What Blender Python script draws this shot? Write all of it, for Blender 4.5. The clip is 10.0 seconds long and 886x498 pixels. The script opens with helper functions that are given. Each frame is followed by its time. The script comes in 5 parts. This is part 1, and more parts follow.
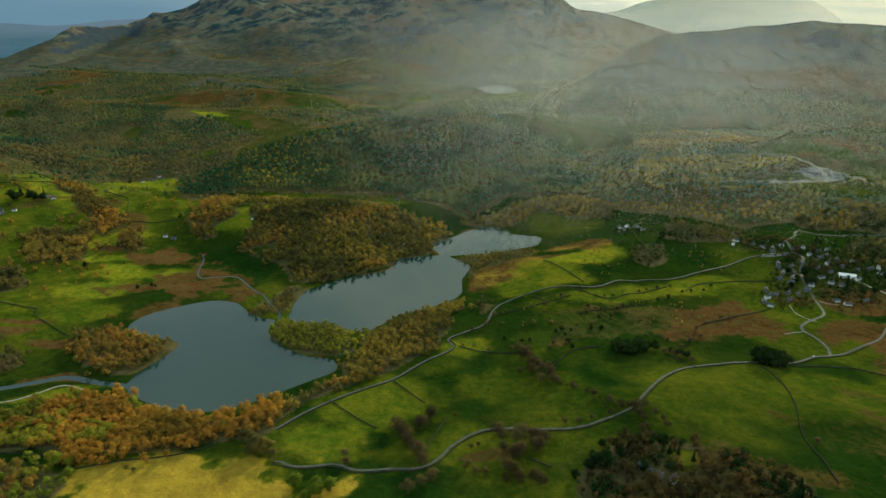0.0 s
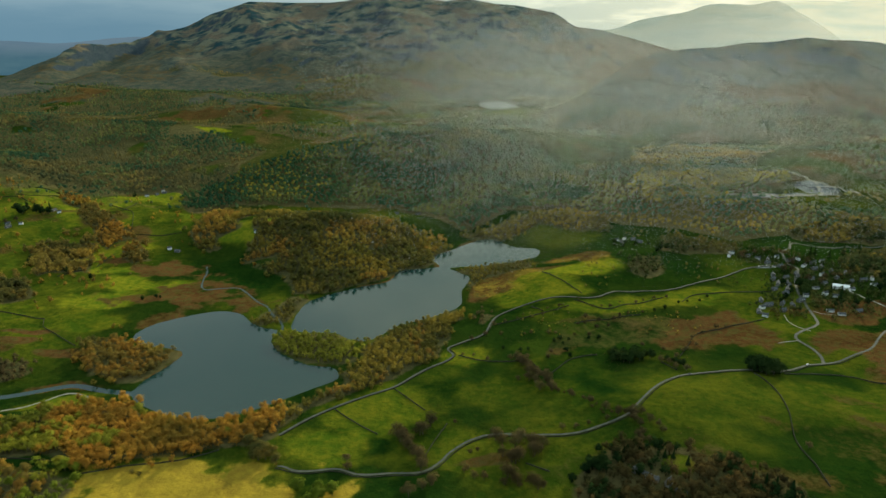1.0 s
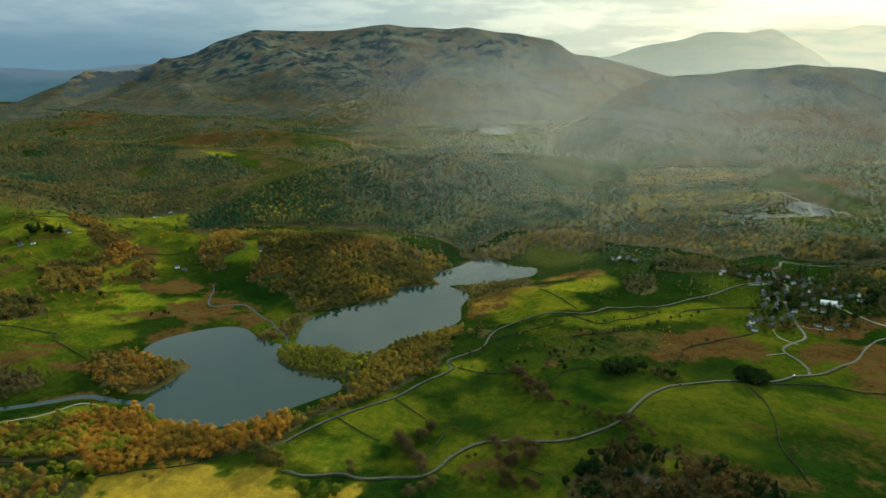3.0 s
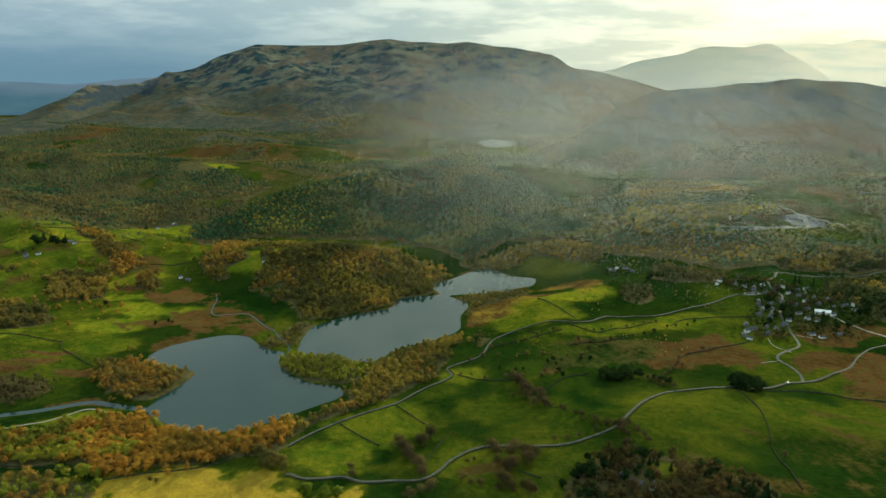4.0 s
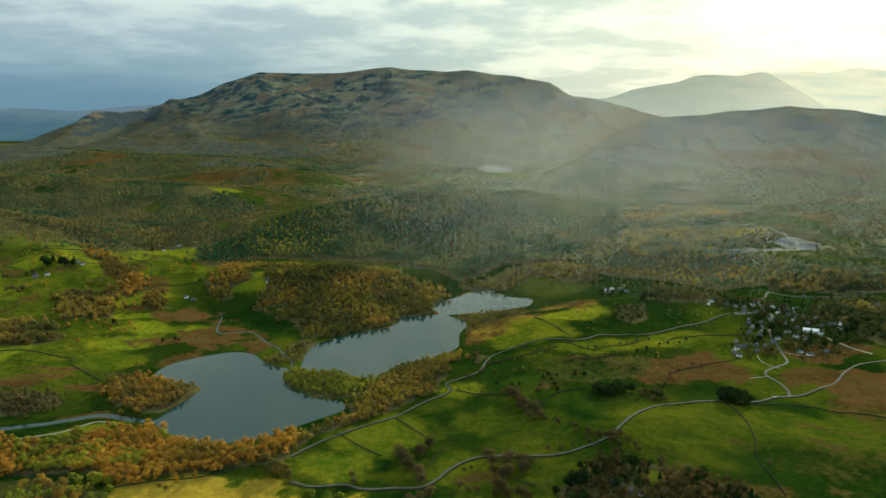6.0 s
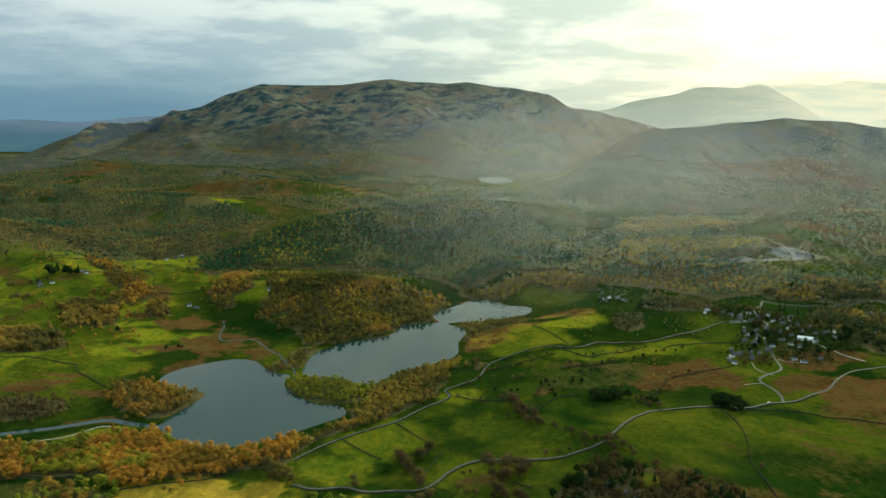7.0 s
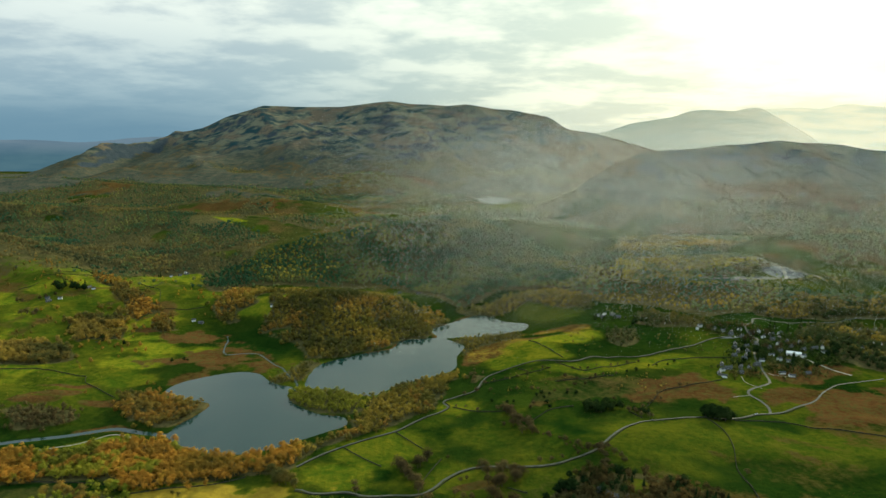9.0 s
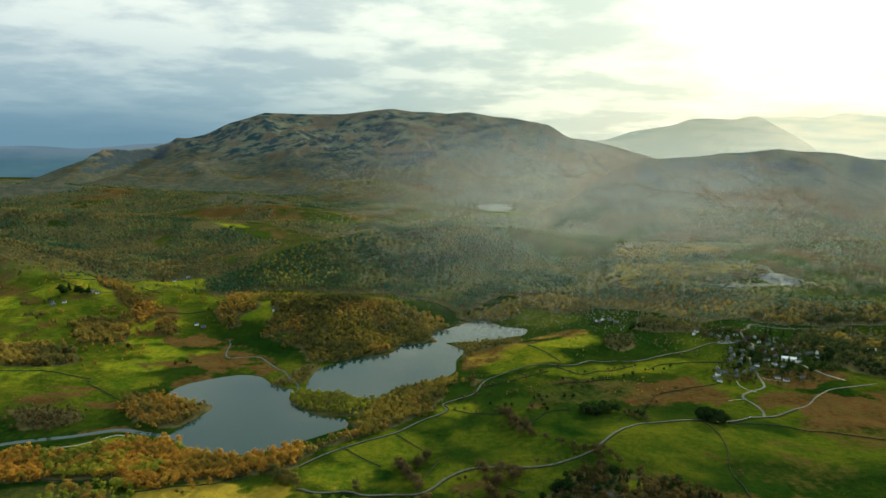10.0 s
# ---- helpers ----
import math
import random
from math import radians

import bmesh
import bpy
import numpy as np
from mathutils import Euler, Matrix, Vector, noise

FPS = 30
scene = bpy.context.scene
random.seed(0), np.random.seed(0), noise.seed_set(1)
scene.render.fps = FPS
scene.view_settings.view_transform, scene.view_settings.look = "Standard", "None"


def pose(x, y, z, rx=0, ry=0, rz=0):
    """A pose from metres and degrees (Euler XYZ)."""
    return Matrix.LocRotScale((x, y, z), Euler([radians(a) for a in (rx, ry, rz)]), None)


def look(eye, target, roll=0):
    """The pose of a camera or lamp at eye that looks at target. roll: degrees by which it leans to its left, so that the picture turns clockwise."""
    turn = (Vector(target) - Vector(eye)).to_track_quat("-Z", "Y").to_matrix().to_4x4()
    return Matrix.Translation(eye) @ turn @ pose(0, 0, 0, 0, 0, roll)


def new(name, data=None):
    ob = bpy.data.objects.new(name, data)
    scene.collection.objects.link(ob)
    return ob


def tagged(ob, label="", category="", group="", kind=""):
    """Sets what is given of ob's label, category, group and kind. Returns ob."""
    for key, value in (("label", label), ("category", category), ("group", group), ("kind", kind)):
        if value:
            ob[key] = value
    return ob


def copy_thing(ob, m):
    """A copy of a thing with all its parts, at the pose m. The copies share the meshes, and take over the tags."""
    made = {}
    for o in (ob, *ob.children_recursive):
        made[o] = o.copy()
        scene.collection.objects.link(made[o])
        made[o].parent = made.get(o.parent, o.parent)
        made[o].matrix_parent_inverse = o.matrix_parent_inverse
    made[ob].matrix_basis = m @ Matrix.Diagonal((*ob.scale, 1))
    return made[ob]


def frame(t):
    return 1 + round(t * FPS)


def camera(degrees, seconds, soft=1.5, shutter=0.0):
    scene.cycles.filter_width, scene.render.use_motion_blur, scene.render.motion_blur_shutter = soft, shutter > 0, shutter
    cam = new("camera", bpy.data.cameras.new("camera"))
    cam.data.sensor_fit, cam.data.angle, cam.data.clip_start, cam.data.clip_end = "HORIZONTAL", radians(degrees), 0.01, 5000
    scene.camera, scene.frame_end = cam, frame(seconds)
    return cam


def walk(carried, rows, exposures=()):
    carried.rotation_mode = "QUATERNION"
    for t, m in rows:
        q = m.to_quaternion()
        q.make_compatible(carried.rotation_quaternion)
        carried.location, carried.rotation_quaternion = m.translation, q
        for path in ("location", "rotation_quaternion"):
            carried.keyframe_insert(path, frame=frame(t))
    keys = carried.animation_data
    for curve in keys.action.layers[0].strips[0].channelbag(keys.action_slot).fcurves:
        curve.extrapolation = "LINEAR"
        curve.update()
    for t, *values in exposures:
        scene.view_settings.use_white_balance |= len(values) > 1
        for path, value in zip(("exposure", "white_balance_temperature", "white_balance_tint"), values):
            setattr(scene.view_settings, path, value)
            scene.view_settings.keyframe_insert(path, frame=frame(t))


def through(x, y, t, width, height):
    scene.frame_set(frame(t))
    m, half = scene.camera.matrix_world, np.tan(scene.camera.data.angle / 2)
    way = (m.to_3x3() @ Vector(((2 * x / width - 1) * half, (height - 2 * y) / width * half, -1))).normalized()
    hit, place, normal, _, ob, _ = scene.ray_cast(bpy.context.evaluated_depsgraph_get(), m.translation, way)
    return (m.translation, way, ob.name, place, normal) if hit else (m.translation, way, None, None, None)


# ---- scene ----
# ---------------------------------------------------------------- camera
cam = camera(68.81, 10.0)
PATH = [
    (0, (-2.6, 68.4, 300.9), (-0.1, 1007.8, -41.9), 0.03),
    (0.5, (-2.3, 61.7, 300.7), (0.0, 1005.7, -29.2), 0.07),
    (1, (-1.9, 54.9, 300.6), (-0.3, 1002.3, -19.3), -0.03),
    (1.5, (-1.6, 48.1, 300.5), (-0.4, 998.7, -10.0), -0.08),
    (2, (-1.3, 41.3, 300.5), (-0.4, 994.8, -1.0), -0.11),
    (2.5, (-0.9, 34.5, 300.4), (-0.3, 990.7, 7.9), -0.09),
    (4, (-0.0, 13.8, 300.3), (-0.3, 978.4, 36.4), -0.04),
    (4.5, (0.3, 7.0, 300.2), (-0.1, 974.3, 46.7), -0.08),
    (5, (0.5, 0.1, 300.2), (-0.1, 970.1, 57.1), -0.07),
    (5.5, (0.8, -6.8, 300.2), (0.4, 965.4, 66.1), -0.02),
    (7, (1.6, -27.4, 300.2), (1.3, 950.6, 91.7), 0.09),
    (7.5, (1.9, -34.3, 300.2), (1.6, 945.3, 99.2), 0.12),
    (8, (2.2, -41.1, 300.1), (1.9, 940.1, 107.0), 0.16),
    (8.5, (2.5, -47.8, 300.1), (2.3, 935.0, 115.8), 0.22),
    (9, (2.7, -54.6, 300.1), (2.7, 929.7, 123.2), 0.27),
    (9.5, (3.0, -61.3, 300.0), (2.6, 924.2, 130.3), 0.38),
    (10, (3.3, -68.0, 299.9), (2.7, 918.2, 134.1), 0.46),
]
walk(cam, [(t, look(eye, target, roll)) for t, eye, target, roll in PATH], [(0, 0.0, 6250, 2), (3, 0.09, 6250, 2), (6, 0.14, 6250, 2), (10, 0.19, 6300, 3)])

# ---------------------------------------------------------------- sun, sky and exposure
SUN_TURN, SUN_HEIGHT = radians(31), radians(19)
SUN_WAY = Vector((math.sin(SUN_TURN) * math.cos(SUN_HEIGHT), math.cos(SUN_TURN) * math.cos(SUN_HEIGHT), math.sin(SUN_HEIGHT)))

sun = new("sun", bpy.data.lights.new("sun", "SUN"))
sun.data.energy, sun.data.angle, sun.data.color = 5.0, radians(1.5), (1.0, 0.87, 0.62)
sun.matrix_world = look(SUN_WAY * 3000, (0, 0, 0))


class Nodes:
    """Short hands for building a node tree."""

    def __init__(self, tree):
        self.tree = tree
        tree.nodes.clear()

    def add(self, kind, out=0, props=(), **inputs):
        node = self.tree.nodes.new(kind)
        for key, value in dict(props).items():
            setattr(node, key, value)
        for key, value in inputs.items():
            slot = node.inputs[int(key[1:])] if key[0] == "i" and key[1:].isdigit() else node.inputs[key.replace("_", " ")]
            if isinstance(value, bpy.types.NodeSocket):
                self.tree.links.new(value, slot)
            else:
                slot.default_value = value
        return node.outputs[out]

    def math(self, op, a, b=0.0, clamp=False):
        return self.add("ShaderNodeMath", props={"operation": op, "use_clamp": clamp}, i0=a, i1=b)

    def mix(self, fac, a, b, blend="MIX"):
        node = self.tree.nodes.new("ShaderNodeMix")
        node.data_type, node.blend_type, node.clamp_factor = "RGBA", blend, True
        for slot, value in ((node.inputs[0], fac), (node.inputs[6], a), (node.inputs[7], b)):
            if isinstance(value, bpy.types.NodeSocket):
                self.tree.links.new(value, slot)
            else:
                slot.default_value = (*value, 1) if isinstance(value, tuple) and len(value) == 3 else value
        return node.outputs[2]

    def ramp(self, value, lo, hi):
        return self.add("ShaderNodeMapRange", props={"interpolation_type": "SMOOTHSTEP"}, Value=value, From_Min=lo, From_Max=hi)

    def noise(self, vector, scale, detail=4.0, rough=0.55):
        return self.add("ShaderNodeTexNoise", Vector=vector, Scale=scale, Detail=detail, Roughness=rough)


world = bpy.data.worlds.new("sky")
scene.world = world
world.use_nodes = True
n = Nodes(world.node_tree)
way = n.add("ShaderNodeTexCoord", 0)
xyz = n.tree.nodes.new("ShaderNodeSeparateXYZ")
n.tree.links.new(way, xyz.inputs[0])
dx, dy, dz = xyz.outputs
up = n.math("MAXIMUM", dz, 0.0)
lift = n.math("ADD", up, 0.15)
cloud_x, cloud_y = n.math("DIVIDE", dx, lift), n.math("DIVIDE", dy, lift)
plane = n.add("ShaderNodeCombineXYZ", X=cloud_x, Y=cloud_y, Z=0.0)
big = n.noise(plane, 1.15, 8.0, 0.56)
fine = n.noise(plane, 3.4, 7.0, 0.6)
cloud = n.math("ADD", n.math("MULTIPLY", big, 0.80), n.math("MULTIPLY", fine, 0.20))
sky = n.add("ShaderNodeTexSky", props={"sky_type": "NISHITA", "sun_disc": False, "sun_elevation": SUN_HEIGHT, "sun_rotation": SUN_TURN,
                                       "air_density": 1.0, "dust_density": 2.0, "ozone_density": 1.5})
clear = n.mix(1.0, sky, (0.10, 0.10, 0.10), "MULTIPLY")
# towards the sun
dot = n.add("ShaderNodeVectorMath", 1, {"operation": "DOT_PRODUCT"}, i0=way, i1=tuple(SUN_WAY))
near_sun = n.ramp(dot, 0.950, 0.998)
wide_sun = n.ramp(dot, 0.45, 0.97)
# the cloud sheet: grey undersides and paler gaps, blue and clear low down on the side away from the sun
gaps = n.ramp(cloud, 0.42, 0.58)
grey = n.mix(n.ramp(up, 0.0, 0.20), (0.24, 0.37, 0.47), (0.46, 0.52, 0.55))
pale = n.mix(n.ramp(up, 0.0, 0.20), (0.30, 0.43, 0.52), (0.76, 0.79, 0.74))
body = n.mix(gaps, grey, pale)
sunward = n.mix(gaps, (0.48, 0.56, 0.53), (0.78, 0.81, 0.72))
body = n.mix(n.ramp(dx, -0.38, 0.30), body, sunward)
low_blue = n.math("MULTIPLY", n.ramp(up, 0.075, 0.0), n.ramp(dx, -0.12, -0.42))
body = n.mix(n.math("MULTIPLY", low_blue, 0.85), body, (0.135, 0.265, 0.375))
rise = n.math("ADD", 0.94, n.math("MULTIPLY", up, 1.0))
body = n.mix(1.0, body, n.add("ShaderNodeCombineXYZ", X=rise, Y=rise, Z=rise), "MULTIPLY")
body = n.mix(wide_sun, body, n.mix(1.0, body, (1.18, 1.15, 1.04), "MULTIPLY"))
body = n.mix(near_sun, body, (1.40, 1.35, 1.02))
body = n.mix(n.math("MULTIPLY", n.ramp(dy, 0.25, -0.35), 0.8), body, (0.66, 0.86, 0.97))
whole = n.mix(0.92, clear, body)
out = n.add("ShaderNodeBackground", Color=whole, Strength=0.99)
n.tree.links.new(out, n.tree.nodes.new("ShaderNodeOutputWorld").inputs[0])
scene.view_settings.exposure = 0.0

# ---------------------------------------------------------------- materials
def material(name):
    mat = bpy.data.materials.new(name)
    mat.use_nodes = True
    return mat, Nodes(mat.node_tree)


def finish(n, color, rough=0.9, bump=None, strength=0.3, distance=0.3, metal=0.0, specular=0.3, extra=None, ior=1.5):
    shader = n.tree.nodes.new("ShaderNodeBsdfPrincipled")
    for key, value in (("Base Color", color), ("Roughness", rough), ("Metallic", metal), ("Specular IOR Level", specular), ("IOR", ior)):
        if isinstance(value, bpy.types.NodeSocket):
            n.tree.links.new(value, shader.inputs[key])
        else:
            shader.inputs[key].default_value = (*value, 1) if isinstance(value, tuple) and len(value) == 3 else value
    if bump is not None:
        n.tree.links.new(n.add("ShaderNodeBump", Height=bump, Strength=strength, Distance=distance), shader.inputs["Normal"])
    end = shader.outputs[0]
    if extra is not None:
        end = n.add("ShaderNodeMixShader", i0=extra[0], i1=end, i2=extra[1])
    n.tree.links.new(end, n.tree.nodes.new("ShaderNodeOutputMaterial").inputs[0])


def place(n):
    return n.add("ShaderNodeNewGeometry", 0)


def plain(name, color, rough=0.8, vary=0.25, scale=1.5, metal=0.0, bump=0.0):
    """A plain coat with grain at two scales."""
    mat, n = material(name)
    p = place(n)
    a, b = n.noise(p, scale, 4.0), n.noise(p, scale * 9, 3.0)
    k = n.math("ADD", n.math("MULTIPLY", a, 0.65), n.math("MULTIPLY", b, 0.35))
    dark, light = tuple(c * (1 - vary) for c in color), tuple(min(1, c * (1 + vary)) for c in color)
    finish(n, n.mix(n.ramp(k, 0.3, 0.7), dark, light), rough, b if bump else None, bump, 0.05, metal, 0.06 if rough > 0.5 else 0.4)
    return mat


def foliage(name, tones, through=0.58, patch=0.045, gloss=0.05):
    """Leaves or twigs: tone varies tree by tree and leaf by leaf, and some light comes through."""
    mat, n = material(name)
    p = place(n)
    island = n.add("ShaderNodeNewGeometry", "Random Per Island")
    tree = n.noise(p, 0.11, 2.0)
    stand = n.noise(p, patch * 0.25, 3.0)
    k = n.math("ADD", n.math("MULTIPLY", n.ramp(stand, 0.35, 0.65), 0.60), n.math("ADD", n.math("MULTIPLY", n.ramp(tree, 0.3, 0.7), 0.26), n.math("MULTIPLY", island, 0.12)))
    color = n.mix(n.ramp(k, 0.15, 0.55), tones[0], tones[1])
    color = n.mix(n.ramp(k, 0.5, 0.95), color, tones[2])
    color = n.mix(n.math("MULTIPLY", n.ramp(n.noise(p, 0.0035, 3.0), 0.52, 0.68), 0.55), color, n.mix(1.0, color, (1.45, 1.15, 0.7), "MULTIPLY"))
    color = n.mix(n.math("MULTIPLY", n.ramp(n.noise(p, 0.0075, 3.0), 0.55, 0.68), 0.7), color, n.mix(1.0, color, (0.55, 0.72, 0.80), "MULTIPLY"))
    color = n.mix(n.math("MULTIPLY", n.ramp(n.noise(p, 0.06, 2.0), 0.55, 0.70), 0.30), color, n.mix(1.0, color, (0.62, 0.88, 0.75), "MULTIPLY"))
    glow = n.add("ShaderNodeBsdfTranslucent", Color=color)
    finish(n, color, 0.75, specular=gloss, extra=(through, glow))
    return mat


def land():
    """Pasture, bracken, dry grass, wood floor and bare rock, by what grows where, with sun, cloud shade and haze partly
    painted in.
    """
    mat, n = material("land")
    p = place(n)
    cover = n.tree.nodes.new("ShaderNodeVertexColor")
    cover.layer_name = "cover"
    sep = n.tree.nodes.new("ShaderNodeSeparateColor")
    n.tree.links.new(cover.outputs[0], sep.inputs[0])
    more = n.tree.nodes.new("ShaderNodeVertexColor")
    more.layer_name = "cover_more"
    sep2 = n.tree.nodes.new("ShaderNodeSeparateColor")
    n.tree.links.new(more.outputs[0], sep2.inputs[0])
    high = n.tree.nodes.new("ShaderNodeVertexColor")
    high.layer_name = "cover_moor"
    sep3 = n.tree.nodes.new("ShaderNodeSeparateColor")
    n.tree.links.new(high.outputs[0], sep3.inputs[0])
    bracken, bright, floor_ = sep.outputs
    dry, rock, gravel = sep2.outputs
    wide, mid, small, grain = n.noise(p, 0.006, 5.0), n.noise(p, 0.03, 5.0, 0.6), n.noise(p, 0.16, 5.0, 0.65), n.noise(p, 1.1, 3.0, 0.6)
    blend = n.math("ADD", n.math("MULTIPLY", mid, 0.5), n.math("MULTIPLY", small, 0.5))
    # grass is kept dark to paint cloud shade on the near fields
    grass = n.mix(n.ramp(blend, 0.36, 0.64), (0.005, 0.017, 0.0025), (0.014, 0.032, 0.0040))
    grass = n.mix(n.math("MULTIPLY", n.ramp(wide, 0.45, 0.65), 0.5), grass, (0.025, 0.034, 0.005))
    grass = n.mix(n.math("MULTIPLY", n.ramp(small, 0.55, 0.78), 0.55), grass, (0.030, 0.024, 0.005))
    # bright pasture tone, also standing in for grass in sunlight
    lush_lit = n.mix(n.ramp(blend, 0.36, 0.66), (0.064, 0.106, 0.007), (0.200, 0.180, 0.012))
    fern = n.mix(n.ramp(blend, 0.35, 0.65), (0.054, 0.027, 0.009), (0.104, 0.053, 0.018))
    fern = n.mix(n.math("MULTIPLY", n.ramp(small, 0.42, 0.65), 0.75), fern, (0.052, 0.056, 0.014))
    # dry grass, raised in tone to paint sunlight on the gold field
    straw_lit = n.mix(n.ramp(blend, 0.35, 0.65), (0.175, 0.122, 0.016), (0.285, 0.205, 0.022))
    duff = n.mix(n.ramp(blend, 0.35, 0.65), (0.046, 0.048, 0.018), (0.092, 0.078, 0.032))
    # stone carries added blue that paints haze over the crags
    stone = n.mix(n.ramp(small, 0.35, 0.65), (0.016, 0.028, 0.040), (0.050, 0.064, 0.074))
    grit = n.mix(n.ramp(mid, 0.40, 0.60), (0.055, 0.062, 0.066), (0.17, 0.18, 0.175))
    soften = n.math("MULTIPLY", n.math("SUBTRACT", n.math("ADD", n.math("MULTIPLY", mid, 0.45), n.math("MULTIPLY", small, 0.55)), 0.5), 7.0)

    def edge(mask):
        return n.ramp(n.math("ADD", mask, n.math("MULTIPLY", soften, n.math("MULTIPLY", mask, n.math("SUBTRACT", 1.0, mask)))), 0.25, 0.75)

    coarse = n.math("ADD", n.math("MULTIPLY", n.noise(p, 0.011, 4.0, 0.5), 0.7), n.math("MULTIPLY", mid, 0.3))
    # blue pull in bent and heath paints haze over the fells
    bent = n.mix(n.ramp(coarse, 0.42, 0.58), (0.018, 0.040, 0.046), (0.120, 0.122, 0.086))
    bent = n.mix(n.ramp(wide, 0.48, 0.62), bent, n.mix(n.ramp(small, 0.35, 0.65), (0.066, 0.060, 0.048), (0.140, 0.112, 0.076)))
    cell = n.tree.nodes.new("ShaderNodeTexVoronoi")
    cell.inputs["Scale"].default_value, cell.inputs["Randomness"].default_value = 0.0085, 0.85
    shift = n.add("ShaderNodeVectorMath", 0, {"operation": "MULTIPLY_ADD"}, i0=n.add("ShaderNodeTexNoise", 1, Vector=p, Scale=0.012, Detail=2.0), i1=(60.0, 60.0, 0.0), i2=p)
    n.tree.links.new(n.add("ShaderNodeVectorMath", 0, {"operation": "MULTIPLY"}, i0=shift, i1=(1.0, 1.0, 0.0)), cell.inputs["Vector"])
    parcel = n.tree.nodes.new("ShaderNodeSeparateColor")
    n.tree.links.new(cell.outputs["Color"], parcel.inputs[0])
    grass = n.mix(n.math("MULTIPLY", n.ramp(parcel.outputs[0], 0.40, 0.90), 0.30), grass, (0.026, 0.040, 0.005))
    grass = n.mix(n.math("MULTIPLY", n.ramp(parcel.outputs[1], 0.40, 0.90), 0.30), grass, (0.009, 0.028, 0.004))
    heath = n.mix(n.ramp(blend, 0.36, 0.64), (0.026, 0.046, 0.036), (0.092, 0.080, 0.054))
    bent = n.mix(sep3.outputs[2], bent, heath)
    color = n.mix(bright, grass, lush_lit)
    tussock = n.mix(n.ramp(blend, 0.36, 0.64), (0.018, 0.032, 0.006), (0.052, 0.052, 0.013))
    tussock = n.mix(n.math("MULTIPLY", n.ramp(parcel.outputs[0], 0.50, 0.70), 0.8), tussock, (0.026, 0.048, 0.004))
    tussock = n.mix(n.ramp(wide, 0.50, 0.62), tussock, (0.085, 0.058, 0.020))
    color = n.mix(edge(sep3.outputs[1]), color, tussock)
    color = n.mix(edge(sep3.outputs[0]), color, bent)
    color = n.mix(edge(bracken), color, fern)
    dry = n.math("MULTIPLY", dry, n.math("SUBTRACT", 1.15, n.math("MULTIPLY", n.ramp(small, 0.48, 0.68), 0.6)))
    color = n.mix(edge(dry), color, straw_lit)
    color = n.mix(edge(floor_), color, duff)
    color = n.mix(edge(rock), color, stone)
    color = n.mix(edge(gravel), color, grit)
    color = n.mix(n.math("MULTIPLY", n.ramp(grain, 0.45, 0.75), 0.30), color, n.mix(1.0, color, (0.55, 0.55, 0.5), "MULTIPLY"))
    height = n.math("ADD", n.math("MULTIPLY", mid, 7.0), n.math("ADD", n.math("MULTIPLY", small, 2.0), n.math("MULTIPLY", grain, 0.5)))
    finish(n, color, 0.95, height, 0.6, 1.2, specular=0.0)
    return mat


def water(name="lake_water", ruffle=0.0):
    mat, n = material(name)
    p = place(n)
    ripple = n.noise(n.add("ShaderNodeVectorMath", 0, {"operation": "MULTIPLY"}, i0=p, i1=(1.0, 0.35, 1.0)), 0.9, 3.0)
    calm = n.ramp(n.noise(p, 0.012, 3.0), 0.4, 0.62)
    finish(n, (0.009, 0.031, 0.027), n.math("ADD", n.math("MULTIPLY", calm, 0.10), 0.05 + 0.4 * ruffle), ripple, 0.045 + 0.5 * ruffle, 0.25, specular=0.5, ior=1.36)
    return mat


LAND, WATER, RUFFLED = land(), water(), water("wind_ruffled_water", 1.0)
ASPHALT = plain("worn_asphalt", (0.066, 0.071, 0.058), 0.85, 0.25, 0.3)
TRACK = plain("pale_gravel_track", (0.22, 0.21, 0.165), 0.95, 0.3, 0.4)
# base colour lowered to paint the shaded near side of the walls
DRY_STONE = plain("lichened_dry_stone", (0.040, 0.041, 0.026), 0.95, 0.5, 0.7, bump=0.6)
RENDER_WHITE = plain("white_limewash", (0.72, 0.71, 0.67), 0.8, 0.12, 0.6)
SLATE_WALL = plain("grey_green_slate_wall", (0.14, 0.139, 0.130), 0.85, 0.4, 0.9, bump=0.5)
SLATE_ROOF = plain("blue_grey_slate_roof", (0.072, 0.077, 0.080), 0.8, 0.3, 1.2, bump=0.3)
SHEET_ROOF = plain("pale_metal_roof", (0.70, 0.71, 0.70), 0.35, 0.08, 0.5)
GLASS = plain("dark_window_glass", (0.02, 0.025, 0.03), 0.1, 0.2, 0.4)
PAINT = plain("dark_painted_timber", (0.05, 0.08, 0.06), 0.5, 0.3, 2.0)
BARK = plain("grey_brown_bark", (0.085, 0.068, 0.050), 0.95, 0.4, 2.0, bump=0.6)
OAK = foliage("budding_golden_oak_twigs", ((0.290, 0.175, 0.030), (0.500, 0.265, 0.040), (0.600, 0.390, 0.054)), 0.66)
RUSSET = foliage("russet_oak_twigs", ((0.130, 0.112, 0.028), (0.320, 0.180, 0.034), (0.440, 0.300, 0.044)))
FRESH_GOLD = foliage("yellow_green_spring_leaves", ((0.170, 0.180, 0.022), (0.290, 0.285, 0.030), (0.430, 0.385, 0.040)))
OAK_DIM = foliage("brown_oak_twigs", ((0.085, 0.090, 0.026), (0.205, 0.150, 0.034), (0.380, 0.270, 0.044)))
ALDER = foliage("yellow_green_alder_leaves", ((0.074, 0.082, 0.020), (0.176, 0.148, 0.028), (0.340, 0.250, 0.036)))
